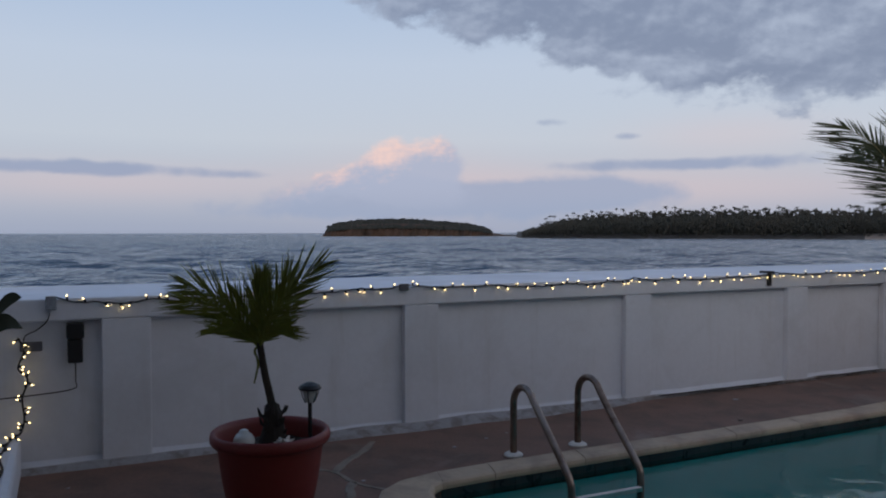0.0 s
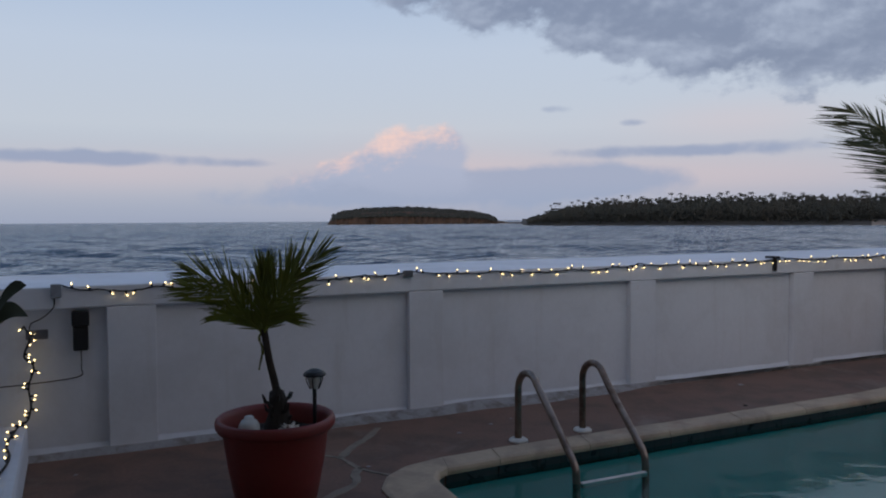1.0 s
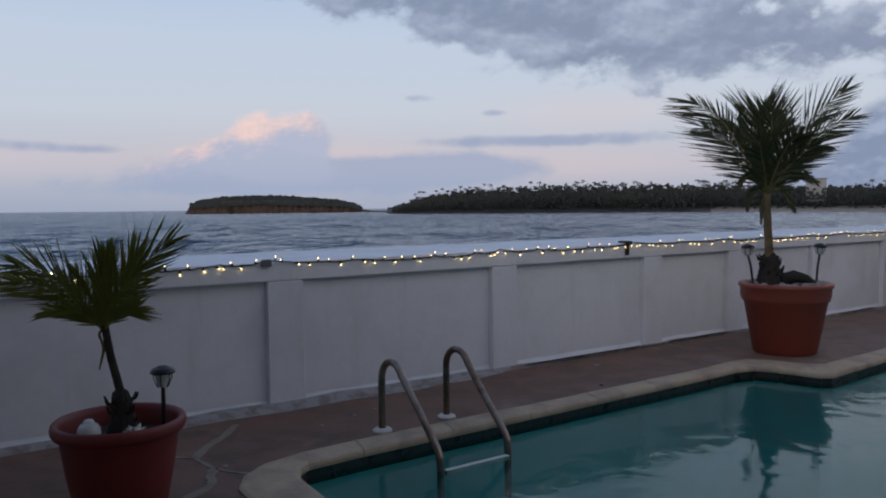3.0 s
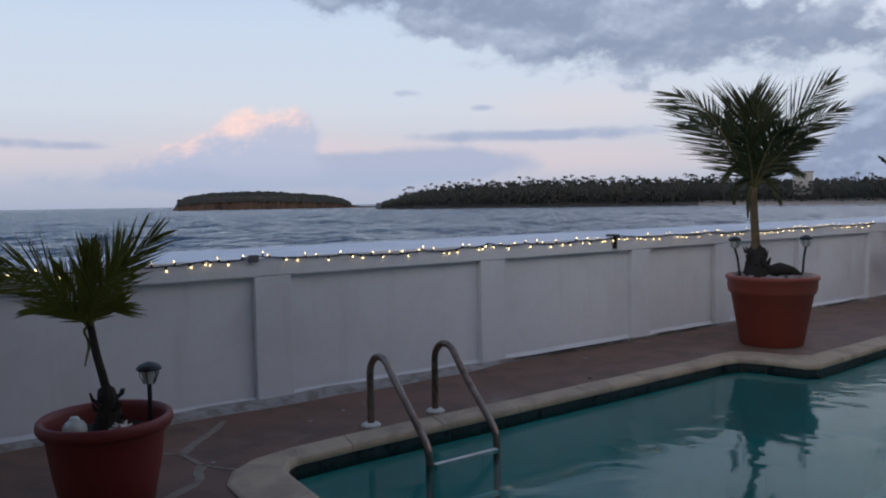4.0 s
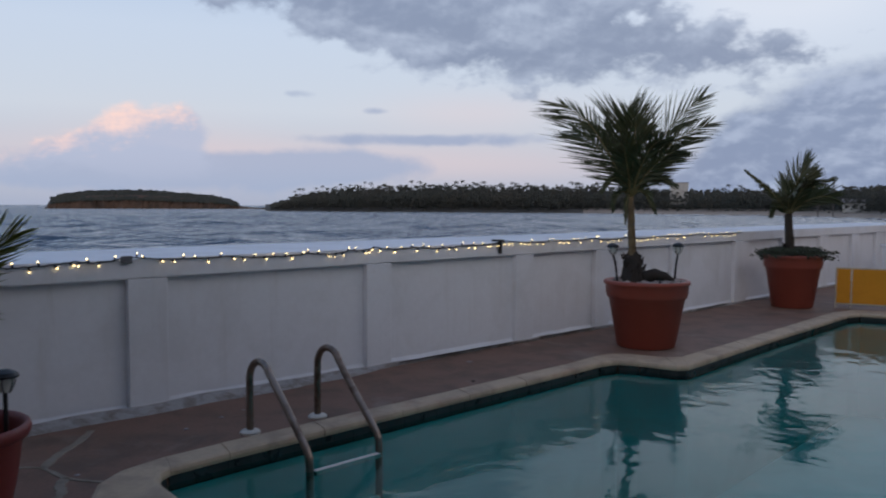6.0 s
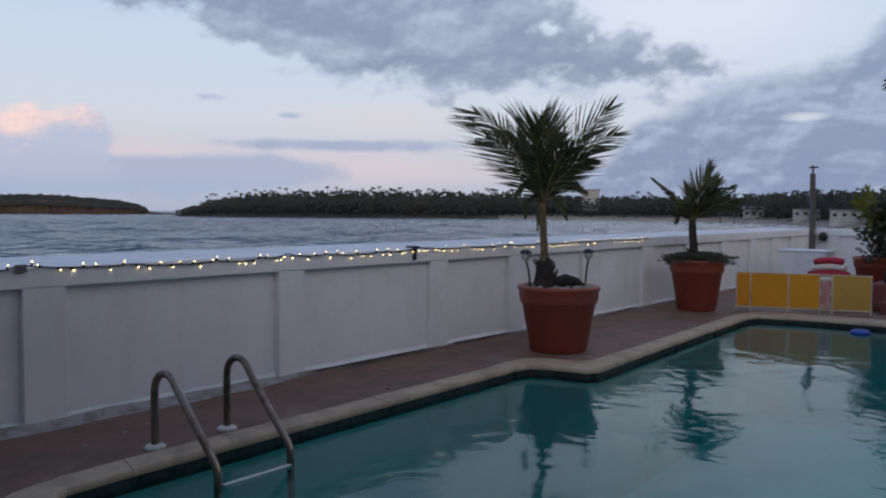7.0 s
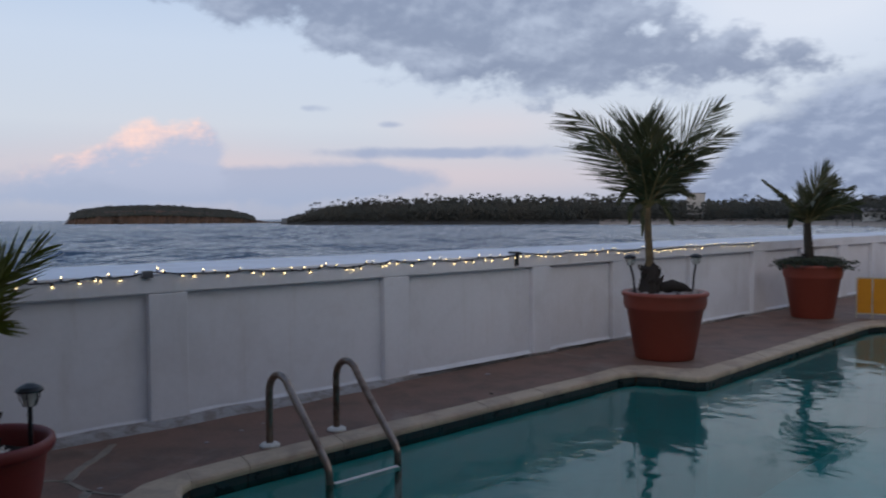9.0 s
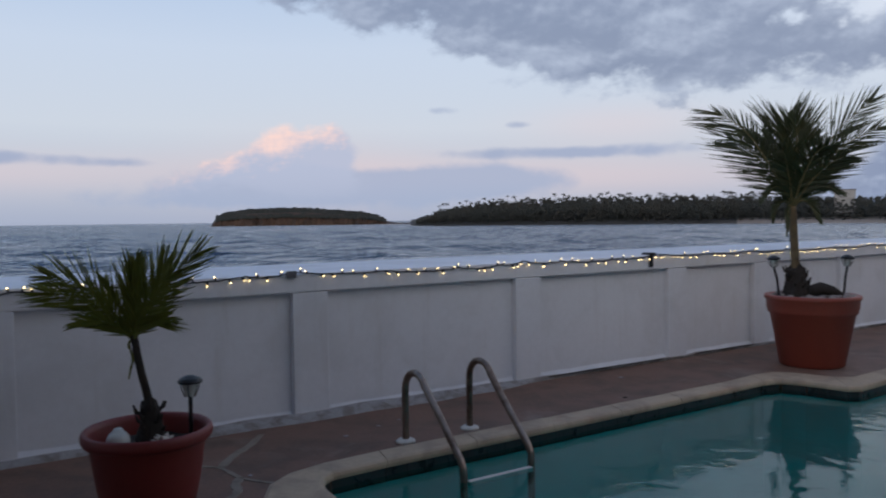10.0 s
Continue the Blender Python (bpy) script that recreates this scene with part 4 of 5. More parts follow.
# red pot with a small palm
A = Vector((-1.665, -0.37, 0))
pot_a, soil_a = planter_pot("plant_pot", 0.303, 0.445, M_POT_RED, A, False)
tagged(pot_a, "round red plastic plant pot with a rolled rim, beside the pool", "plant pot", "pots on the terrace")
palm("potted_palm", A + Vector((0, 0, soil_a)) + offset(0.015, 0, 0),
     [(0, 0, 0), (-0.005, 0.2, 0), (-0.045, 0.38, 0), (-0.072, 0.54, 0)], (0.022, 0.017),
     [(((-0.13, 0.13, 0.02), (-0.30, 0.27, 0.03), (-0.50, 0.33, 0.04)), (0.30, 0.26), (52, 12)),
      (((-0.10, 0.12, -0.06), (-0.22, 0.22, -0.14), (-0.38, 0.26, -0.2)), (0.28, 0.22), (50, 12)),
      (((-0.10, 0.10, 0.1), (-0.24, 0.20, 0.2), (-0.40, 0.24, 0.3)), (0.26, 0.24), (50, 14)),
      (((-0.07, 0.05, -0.05), (-0.14, 0.09, -0.1), (-0.21, 0.10, -0.16)), (0.17, 0.14), (40, 12)),
      (((-0.05, 0.14, -0.03), (-0.10, 0.25, -0.05), (-0.15, 0.33, -0.06)), (0.10, 0.08), (13, 4)),
      (((-0.02, 0.13, 0.05), (-0.025, 0.25, 0.08), (-0.03, 0.36, 0.1)), (0.22, 0.22), (28, 8)),
      (((0.02, 0.12, -0.05), (0.035, 0.23, -0.09), (0.055, 0.35, -0.11)), (0.24, 0.24), (28, 8)),
      (((0.05, 0.12, 0.06), (0.08, 0.24, 0.12), (0.12, 0.38, 0.16)), (0.27, 0.24), (32, 8)),
      (((0.08, 0.15, 0.0), (0.20, 0.31, 0.0), (0.375, 0.455, 0.0)), (0.27, 0.27), (50, 10)),
      (((0.07, 0.11, -0.08), (0.17, 0.22, -0.16), (0.29, 0.33, -0.22)), (0.22, 0.26), (52, 14)),
      (((-0.03, -0.05, 0.0), (-0.012, -0.13, 0.0), (-0.035, -0.24, 0.0)), (0.03, 0.02), (16, 6)),
      (((0.05, 0.05, 0.02), (0.10, 0.07, 0.03), (0.16, 0.09, 0.04)), (0.15, 0.17), (45, 14))],
     28, M_LEAF_PALE, "small young palm with stiff yellow-green fronds in a red pot", 3, hang=0.03, stump=0.06, group="potted palms", width=0.0098, rib=0.008, size=0.86, tall=1.35, trunk_mat=M_DARKSTEM, rib_mat=M_LEAF_PALE)
lantern(A + offset(0.19, soil_a - 0.02, 0.06), (0.0, 0.0), 0.322, 0.95)


def shell(at, r, seed):
    bm = bmesh.new()
    rough_ball(bm, (0, 0, 0), r, seed, 0.9, 2, 0.2)
    for k in range(7):
        a = 2 * math.pi * k / 7
        d = Vector((math.cos(a), math.sin(a) * 0.5, 0.55 + 0.3 * math.sin(2 * a))).normalized()
        tube(bm, [d * r * 0.7, d * r * 1.15, d * r * 1.5], [r * 0.34, r * 0.2, r * 0.03], 6)
    ob = mesh_object("seashell", bm, M_SHELL, smooth=True)
    ob.location = at
    return tagged(ob, "knobbly pale seashell lying on the soil", "seashell")


ball = mesh_object("globe_light", lathe(bmesh.new(), [(0, -0.03), (0.034, -0.026), (0.051, 0.004), (0.054, 0.025), (0.05, 0.046), (0.036, 0.066), (0.027, 0.067), (0.022, 0.082), (0.016, 0.087), (0, 0.088)], 28), M_GLASS, smooth=True)
ball.location = A + offset(-0.085, soil_a + 0.035, -0.13)
tagged(ball, "small clear glass globe with a white top lying in the pot", "globe light")
shell(A + offset(0.115, soil_a + 0.045, -0.10), 0.038, 2)
shell(A + offset(0.005, soil_a + 0.03, -0.15), 0.022, 5)

# large terracotta pot at the notch of the pool
B = Vector((4.50, -0.02, 0))
pot_b, soil_b = planter_pot("plant_pot", 0.425, 0.672, M_POT, B)
tagged(pot_b, "large terracotta-coloured pot with a banded rim at the pool corner", "plant pot", "pots on the terrace")
palm("potted_palm", B + Vector((0, 0, soil_b)) + offset(-0.15, 0, 0),
     [(0, 0, 0), (-0.005, 0.25, 0), (-0.02, 0.5, 0), (-0.04, 0.86, 0)], (0.044, 0.036),
     [(((-0.15, 0.29, 0.0), (-0.35, 0.63, 0.0), (-0.57, 0.92, 0.0), (-0.90, 1.13, 0.0)), (0.62, 0.27), (62, 18)),
      (((-0.12, 0.28, 0.15), (-0.26, 0.55, 0.3), (-0.42, 0.76, 0.42), (-0.56, 0.86, 0.55)), (0.44, 0.32), (60, 24)),
      (((-0.03, 0.34, 0.02), (-0.06, 0.68, 0.02), (-0.085, 0.84, 0.0), (-0.10, 0.94, -0.02)), (0.56, 0.54), (42, 26)),
      (((-0.08, 0.32, 0.12), (-0.15, 0.62, 0.2), (-0.20, 0.76, 0.25), (-0.23, 0.84, 0.3)), (0.48, 0.42), (44, 24)),
      (((0.0, 0.32, -0.08), (-0.01, 0.6, -0.14), (-0.015, 0.78, -0.18), (-0.02, 0.9, -0.2)), (0.48, 0.48), (40, 26)),
      (((0.06, 0.32, 0.15), (0.14, 0.58, 0.25), (0.22, 0.76, 0.32), (0.31, 0.90, 0.4)), (0.44, 0.4), (52, 24)),
      (((0.15, 0.30, 0.0), (0.34, 0.62, 0.0), (0.56, 0.93, 0.0), (0.92, 1.24, 0.0)), (0.46, 0.46), (56, 17)),
      (((0.16, 0.26, -0.06), (0.34, 0.50, -0.1), (0.57, 0.72, -0.12), (0.93, 0.90, -0.15)), (0.34, 0.46), (56, 17)),
      (((0.1, 0.2, -0.12), (0.2, 0.37, -0.25), (0.29, 0.49, -0.4), (0.36, 0.54, -0.55)), (0.28, 0.34), (58, 18)),
      (((0.03, 0.24, -0.15), (0.06, 0.45, -0.3), (0.10, 0.60, -0.45), (0.14, 0.66, -0.6)), (0.32, 0.32), (55, 18)),
      (((-0.07, 0.22, -0.14), (-0.16, 0.42, -0.28), (-0.24, 0.56, -0.42), (-0.33, 0.62, -0.56)), (0.32, 0.3), (55, 18)),
      (((0.03, 0.26, 0.16), (0.05, 0.5, 0.35), (0.06, 0.66, 0.5), (0.08, 0.74, 0.66)), (0.32, 0.32), (55, 18)),
      (((-0.08, 0.14, -0.05), (-0.19, 0.23, -0.08), (-0.30, 0.19, -0.1), (-0.40, 0.08, -0.12)), (0.14, 0.1), (40, 12)),
      (((0.1, 0.14, -0.04), (0.24, 0.23, -0.06), (0.38, 0.22, -0.08), (0.53, 0.15, -0.1)), (0.14, 0.16), (40, 12)),
      (((-0.04, 0.02, -0.05), (-0.07, -0.06, -0.07), (-0.08, -0.17, -0.08), (-0.09, -0.32, -0.08)), (0.09, 0.08), (24, 8)),
      (((0.07, 0.06, -0.04), (0.15, 0.05, -0.07), (0.22, -0.05, -0.09), (0.28, -0.18, -0.1)), (0.12, 0.1), (28, 8)),
      (((-0.06, 0.06, 0.04), (-0.13, 0.03, 0.06), (-0.17, -0.06, 0.08), (-0.19, -0.16, 0.08)), (0.1, 0.1), (28, 8))],
     48, M_LEAF, "bushy dark green palm with arching feathery fronds in a large pot", 8, hang=0.05, stump=0.10, group="potted palms", width=0.0135, rib=0.012, size=0.8)
lantern(B + offset(-0.30, soil_b, 0.0), (RT.x * -0.06, RT.y * -0.06), 0.36, 1.0)
lantern(B + offset(0.31, soil_b, 0.05), (RT.x * 0.035, RT.y * 0.035), 0.36, 1.0)
# root lying over the soil
rt = mesh_object("palm_root", tube(bmesh.new(), [offset(-0.05, 0.04, -0.05), offset(0.05, 0.085, -0.08), offset(0.15, 0.06, -0.1), offset(0.26, 0.0, -0.1)], [0.07, 0.06, 0.045, 0.02], 9), M_FIBRE, smooth=True)
rt.location = B + Vector((0, 0, soil_b))
tagged(rt, "dark knotted root lying over the potting soil", "root")

C = Vector((8.78, 0.26, 0))
pot_c, soil_c = planter_pot("plant_pot", 0.405, 0.74, M_POT, C)
tagged(pot_c, "large terracotta-coloured pot with creeping plants over its rim", "plant pot", "pots on the terrace")
palm("potted_palm", C + Vector((0, 0, soil_c)) + offset(-0.07, 0, 0),
     [(0, 0, 0), (0.01, 0.2, 0), (-0.01, 0.4, 0), (-0.02, 0.6, 0)], (0.07, 0.05),
     [(((-0.16, 0.20, 0.0), (-0.40, 0.42, 0.0), (-0.72, 0.66, 0.0)), (0.14, 0.12), (40, 10)),
      (((-0.12, 0.2, -0.2), (-0.2, 0.3, -0.4), (-0.26, 0.34, -0.6)), (0.44, 0.38), (55, 16)),
      (((0.06, 0.26, 0.0), (0.14, 0.52, 0.0), (0.29, 0.82, 0.0)), (0.46, 0.42), (48, 10)),
      (((0.04, 0.2, 0.12), (0.09, 0.38, 0.25), (0.14, 0.52, 0.35)), (0.34, 0.34), (48, 12)),
      (((0.14, 0.24, 0.05), (0.30, 0.46, 0.08), (0.50, 0.66, 0.1)), (0.34, 0.34), (48, 12)),
      (((0.18, 0.20, 0.0), (0.42, 0.42, 0.0), (0.76, 0.56, 0.0)), (0.16, 0.2), (44, 12)),
      (((0.14, 0.16, -0.15), (0.30, 0.26, -0.3), (0.46, 0.26, -0.42)), (0.36, 0.36), (50, 16)),
      (((0.0, 0.22, -0.2), (0.0, 0.4, -0.4), (0.02, 0.46, -0.6)), (0.34, 0.34), (55, 18)),
      (((-0.10, 0.08, 0.0), (-0.2, 0.1, 0.0), (-0.29, -0.03, 0.0)), (0.14, 0.14), (44, 14))],
     36, M_LEAF, "medium palm with upright fronds in a terracotta pot", 12, hang=0.06, stump=0.07, group="potted palms", width=0.02, rib=0.014, size=0.9, trunk_mat=M_DARKSTEM)


def leaf_clump(name, at, spread, height, count, size, mat, label, category, seed, droop=0.3, group=""):
    """Stems with many small leaves."""
    rng = random.Random(seed)
    e = group_empty(name, at)
    bs, bl = bmesh.new(), bmesh.new()
    for i in range(max(6, count // 45)):
        a, r = rng.uniform(0, 6.28), spread * math.sqrt(rng.random()) * 0.8
        tube(bs, [(0, 0, 0), (r * 0.5 * math.cos(a), r * 0.5 * math.sin(a), height * 0.5), (r * math.cos(a), r * math.sin(a), height * rng.uniform(0.6, 0.95))], [0.012, 0.008, 0.003], 5)
    for i in range(count):
        a, r, zz = rng.uniform(0, 6.28), spread * math.sqrt(rng.random()), rng.random()
        k = 1 - 0.55 * abs(zz - 0.5) + 0.6 * noise.noise(Vector((a * 2, zz * 4, seed)))
        c = Vector((r * k * math.cos(a), r * k * math.sin(a), height * zz))
        d = Vector((rng.uniform(-1, 1), rng.uniform(-1, 1), rng.uniform(-droop - 0.3, 0.7))).normalized()
        s = d.orthogonal().normalized() * size * rng.uniform(0.2, 0.34)
        L = size * rng.uniform(0.7, 1.3)
        v = [bl.verts.new(x) for x in (c, c + d * L * 0.5 + s, c + d * L, c + d * L * 0.5 - s)]
        bl.faces.new(v)
    part("stem", bs, M_FIBRE, e)
    part("leaves", bl, mat, e)
    return tagged(e, label, category, group)


leaf_clump("creeping_plant", C + Vector((0, 0, soil_c - 0.03)), 0.48, 0.14, 3600, 0.05, M_BUSH, "low dark creeping plant spilling over the pot rim", "plant", 4)

# pebbles round the large palm
for k in range(64):
    a, r = random.uniform(0, 6.28), 0.37 * math.sqrt(random.uniform(0.2, 1))
    p = pebble(None, random.uniform(0.016, 0.036), k)
    p.location = B + Vector((r * math.cos(a), r * math.sin(a), soil_b + 0.012))
    tagged(p, "pale rounded pebble on the potting soil", "pebble", group="pebbles in the pot")

# ---- far end of the terrace ----
def fence_panel():
    e = group_empty("yellow_barrier", (9.42, -1.03, 0.03))
    d = Vector((9.777 - 9.253 + 0.05, -1.854 + 0.192, 0))
    L = d.length
    e.rotation_euler = (0, 0, math.atan2(d.y, d.x))
    h = 0.53
    xs = [-L / 2 + L * k for k in (0.0, 0.11, 0.40, 0.63, 0.72, 1.0)]
    part("top_rail", tube(bmesh.new(), [(-L / 2, 0, h), (L / 2, 0, h - 0.01)], 0.009, 8), M_FRAME, e)
    part("bottom_rail", tube(bmesh.new(), [(-L / 2, 0, 0.03), (L / 2, 0, 0.03)], 0.009, 8), M_FRAME, e)
    for i, x in enumerate(xs):
        part("post", tube(bmesh.new(), [(x, 0, -0.03), (x, 0, h)], 0.008 if i != 4 else 0.016, 8), M_FRAME, e)
    for (a, b), mat in (((xs[0], xs[1]), M_YELLOW), ((xs[1], xs[2]), M_YELLOW), ((xs[2], xs[3]), M_YELLOW), ((xs[4], xs[5]), M_YELLOW_PALE)):
        part("panel", boxed(a + 0.011, -0.005, 0.04, b - 0.011, 0.005, h - 0.012, bevel=0.003), mat, e, "faded yellow fabric" if mat is M_YELLOW_PALE else "yellow fabric")
    part("panel", boxed(xs[3] + 0.02, 0.03, 0.05, xs[4] - 0.024, 0.04, h * 0.8), M_FADED, e, "faded pink cloth hanging between posts")
    return tagged(e, "low cream-framed barrier with yellow fabric panels at the pool end", "barrier")


fence_panel()


def spa():
    e = group_empty("spa_surround", (10.35, -3.2, 0))
    part("base_wall", boxed(0, -2.6, 0, 1.7, 1.5, 0.40, bevel=0.02), M_MAROON, e, "maroon painted masonry")
    part("step", boxed(-0.35, -2.4, 0, -0.002, 1.3, 0.17, bevel=0.015), M_MAROON, e)
    tagged(e, "maroon painted masonry spa surround with a step", "spa")
    bm = boxed(10.5, -5.6, 0.405, 12.0, -1.85, 0.60, bevel=0.05)
    cov = mesh_object("spa_cover", bm, M_BLACK)
    part("lid", boxed(10.7, -5.4, 0.602, 11.9, -2.15, 0.69, bevel=0.03), M_GREY, cov, "grey folded lid")
    tagged(cov, "dark padded spa cover resting on the maroon surround", "cover")


spa()
pot_d, soil_d = planter_pot("plant_pot", 0.38, 0.70, M_POT, Vector((12.3, -1.42, 0)))
tagged(pot_d, "terracotta-coloured pot holding a dense dark bush", "plant pot", "pots on the terrace")
leaf_clump("bush", (12.3, -1.95, soil_d - 0.03), 0.75, 1.05, 2600, 0.12, M_BUSH, "dense dark green bush growing from a terracotta pot", "bush", 6)
leaf_clump("bush", (13.2, -3.2, 0.0), 1.1, 1.9, 4200, 0.13, M_BUSH, "large dark leafy shrub beside the boundary wall", "bush", 7)

palm("potted_palm", (12.3, -1.42, soil_d), [(0, 0, 0), (0.0, 0.2, 0), (0.0, 0.35, 0)], (0.05, 0.04),
     arched([((-0.45, 0.62, 0.0), 0.15, 0.8), ((-0.15, 0.8, 0.1), 0.05, 0.9), ((0.25, 0.78, -0.1), 0.1, 0.9), ((0.55, 0.5, 0.1), 0.2, 0.8), ((-0.42, 0.3, -0.3), 0.3, 0.8), ((0.1, 0.5, -0.45), 0.2, 0.9), ((-0.2, 0.55, -0.35), 0.2, 0.9)], 0.36),
     18, M_LEAF_PALE, "small yellow-green palm growing among dark shrubs", 17, hang=0.25, stump=0.06, group="potted palms", width=0.03)


def counter():
    e = group_empty("masonry_counter", (13.5, 0.02, 0))
    part("body", boxed(-0.28, -0.42, 0, 0.28, 0.44, 0.69, bevel=0.02), M_WALL, e)
    part("top", boxed(-0.3, -0.45, 0.692, 0.3, 0.47, 0.735, bevel=0.012), M_WALL, e)
    return tagged(e, "low white plastered counter against the far terrace end", "counter")


counter()


def raft():
    e = group_empty("beach_raft", (11.0, -0.98, 0))
    for k in range(7):
        z = 0.06 + 0.1 * k
        w = 0.34 - 0.045 * max(0, k - 3)
        bm = tube(bmesh.new(), smooth_path([(0, -w, z), (0.02, -w * 0.4, z + 0.02), (0, w * 0.5, z + 0.01), (0, w, z - 0.02)], 4), 0.055, 10)
        part("tube", bm, M_RED if k % 2 == 0 else M_PLASTIC_W, e, "red tube" if k % 2 == 0 else "white tube", smooth=True)
    return tagged(e, "folded red and white striped beach raft standing on the deck", "beach raft")


raft()


def post():
    e = group_empty("wooden_post", (15.0, 0.34, 0))
    part("shaft", tube(bmesh.new(), [(0, 0, 0), (0.01, 0, 1.2), (-0.02, 0.01, 2.25)], [0.07, 0.062, 0.055], 10), M_POLE, e)
    part("spike", tube(bmesh.new(), [(-0.02, 0.01, 2.24), (-0.03, 0.01, 2.42)], 0.02, 6), M_POLE, e)
    part("crosspiece", boxed(-0.06, -0.09, 2.36, 0.0, 0.08, 2.39), M_POLE, e)
    return tagged(e, "weathered dark wooden post standing by the boundary wall", "post")


post()
lamp = mesh_object("wall_lamp", lathe(bmesh.new(), [(0, 0), (0.05, 0.0), (0.09, 0.05), (0.1, 0.12), (0.07, 0.19), (0.03, 0.21), (0, 0.22)], 18), M_BLACK, smooth=True)
lamp.location = (17.642, 0.79, 0.77)
tagged(lamp, "black round lamp fixed to the boundary wall", "lamp")
flt = mesh_object("pool_float", lathe(bmesh.new(), [(0, -0.02), (0.09, -0.03), (0.12, 0.0), (0.11, 0.025), (0.08, 0.04), (0, 0.042)], 20), M_BLUE, smooth=True)
flt.location = (8.45, -2.0, WATER + 0.005)
tagged(flt, "small blue plastic float drifting on the pool", "pool float")

# coconut palm beyond the wall
palm("coconut_palm", (22.3, -0.62, -1.22), [(-0.22, 0, 0), (-0.14, 2.0, 0), (-0.04, 4.0, 0), (0.14, 5.75, 0)], (0.11, 0.07),
     arched([((-1.15, 0.30, 0.2), 0.16, 1.0), ((-1.2, 0.05, -0.3), 0.2, 1.0), ((-0.95, 0.52, 0.5), 0.12, 1.0), ((-1.05, 0.18, 0.0), 0.18, 1.0), ((-0.5, 0.62, 0.1), 0.12, 1.0), ((0.2, 0.7, 0.0), 0.1, 1.0), ((0.9, 0.5, 0.2), 0.2, 1.0), ((1.2, 0.1, 0.1), 0.25, 1.0),
             ((0.3, 0.4, -0.9), 0.25, 1.0), ((-0.3, 0.3, 0.9), 0.25, 1.0), ((-0.7, 0.25, -0.7), 0.2, 1.0), ((0.9, -0.2, -0.4), 0.35, 1.0)], 0.5),
     30, M_BUSH, "tall coconut palm with a dark crown beyond the wall", 15, hang=0.35, stump=0.2, width=0.045, trunk_mat=M_DARKSTEM)

# ---- cables, lamps and fittings on the sea wall ----
def string_lights():
    rng = random.Random(5)
    e = group_empty("string_lights", (0, FACE - 0.012, 1.04))
    hooks = [(-2.66, 0.02), (-2.45, -0.012), (-2.1, -0.012), (-1.75, -0.005), (-1.3, 0.0), (-0.7, 0.008), (-0.36, 0.022), (0.4, 0.0), (1.1, -0.008), (1.5, 0.0), (1.75, 0.022), (2.2, 0.0), (2.9, 0.0), (3.45, 0.022), (4.3, 0.008), (4.9, 0.012), (5.6, 0.0), (6.5, 0.0), (7.4, 0.006), (8.62, 0.0)]
    pts = []
    for (x0, z0), (x1, z1) in zip(hooks, hooks[1:]):
        n = max(3, int((x1 - x0) / 0.03))
        for i in range(n):
            t = i / n
            pts.append(Vector((x0 + (x1 - x0) * t, rng.uniform(-0.003, 0.003), z0 + (z1 - z0) * t - 0.018 * 4 * t * (1 - t) + rng.uniform(-0.004, 0.004))))
    part("cable", tube(bmesh.new(), pts, 0.0048, 6), M_CABLE, e)
    bulb = lathe(bmesh.new(), [(0, 0.015), (0.0026, 0.0125), (0.0041, 0.0065), (0.0038, 0.003), (0.0026, 0.0), (0, 0)], 8)
    cap = lathe(bmesh.new(), [(0, 0.0), (0.0065, 0.0), (0.0065, -0.02), (0, -0.021)], 8)
    me_b, me_c = bpy.data.meshes.new("bulb"), bpy.data.meshes.new("socket")
    bulb.to_mesh(me_b), cap.to_mesh(me_c)
    bulb.free(), cap.free()
    me_b.materials.append(M_BULB)
    me_c.materials.append(M_CABLE)

    def hang(at, ang, lean=0.0):
        m = Matrix.Translation(at) @ Matrix.Rotation(ang, 4, "Y") @ Matrix.Rotation(lean, 4, "X") @ Matrix.Translation((0, 0, 0.024))
        c = new("socket", me_c)
        c.parent = e
        c.matrix_local = m
        b = new("bulb", me_b)
        b.parent = c
    step = 0.0
    for a, b in zip(pts, pts[1:]):
        step += (b - a).length
        if step > rng.uniform(0.05, 0.085):
            step = 0
            ang = rng.choice((rng.uniform(-1.0, 1.0), rng.uniform(2.1, 4.1)))
            hang(a, ang, rng.uniform(-0.2, 0.6))
    # the run that drops to the low bench wall
    down = smooth_path([(-2.86, 0.03, -0.22), (-2.83, 0.02, -0.30), (-2.86, 0.0, -0.40), (-2.81, 0.01, -0.47), (-2.84, 0.0, -0.58), (-2.83, 0.0, -0.70), (-2.85, -0.01, -0.785), (-2.89, -0.06, -0.797), (-2.91, -0.22, -0.797), (-2.93, -0.5, -0.797), (-2.90, -0.8, -0.797), (-2.95, -1.2, -0.797)], 6)
    part("cable", tube(bmesh.new(), down, 0.006, 6), M_CABLE, e)
    for i, p in enumerate(down[1::2]):
        hang(p, rng.uniform(-2.4, 2.4), rng.uniform(-0.3, 0.8))
    return tagged(e, "warm white fairy lights on black cable along the wall top", "string lights")


string_lights()


def small_box(name, x0, z0, x1, z1, depth, mat, label, category, y=FACE):
    return tagged(mesh_object(name, boxed(x0, y - depth, z0, x1, y - 0.002, z1, bevel=0.006), mat), label, category)


small_box("junction_box", -2.71, 0.985, -2.65, 1.068, 0.045, M_CLEAR, "small grey translucent junction box near the wall top", "junction box")
small_box("light_controller", -2.85, 0.735, -2.73, 0.79, 0.04, M_GREY, "small grey plug connector on the wall", "connector", 1.0)


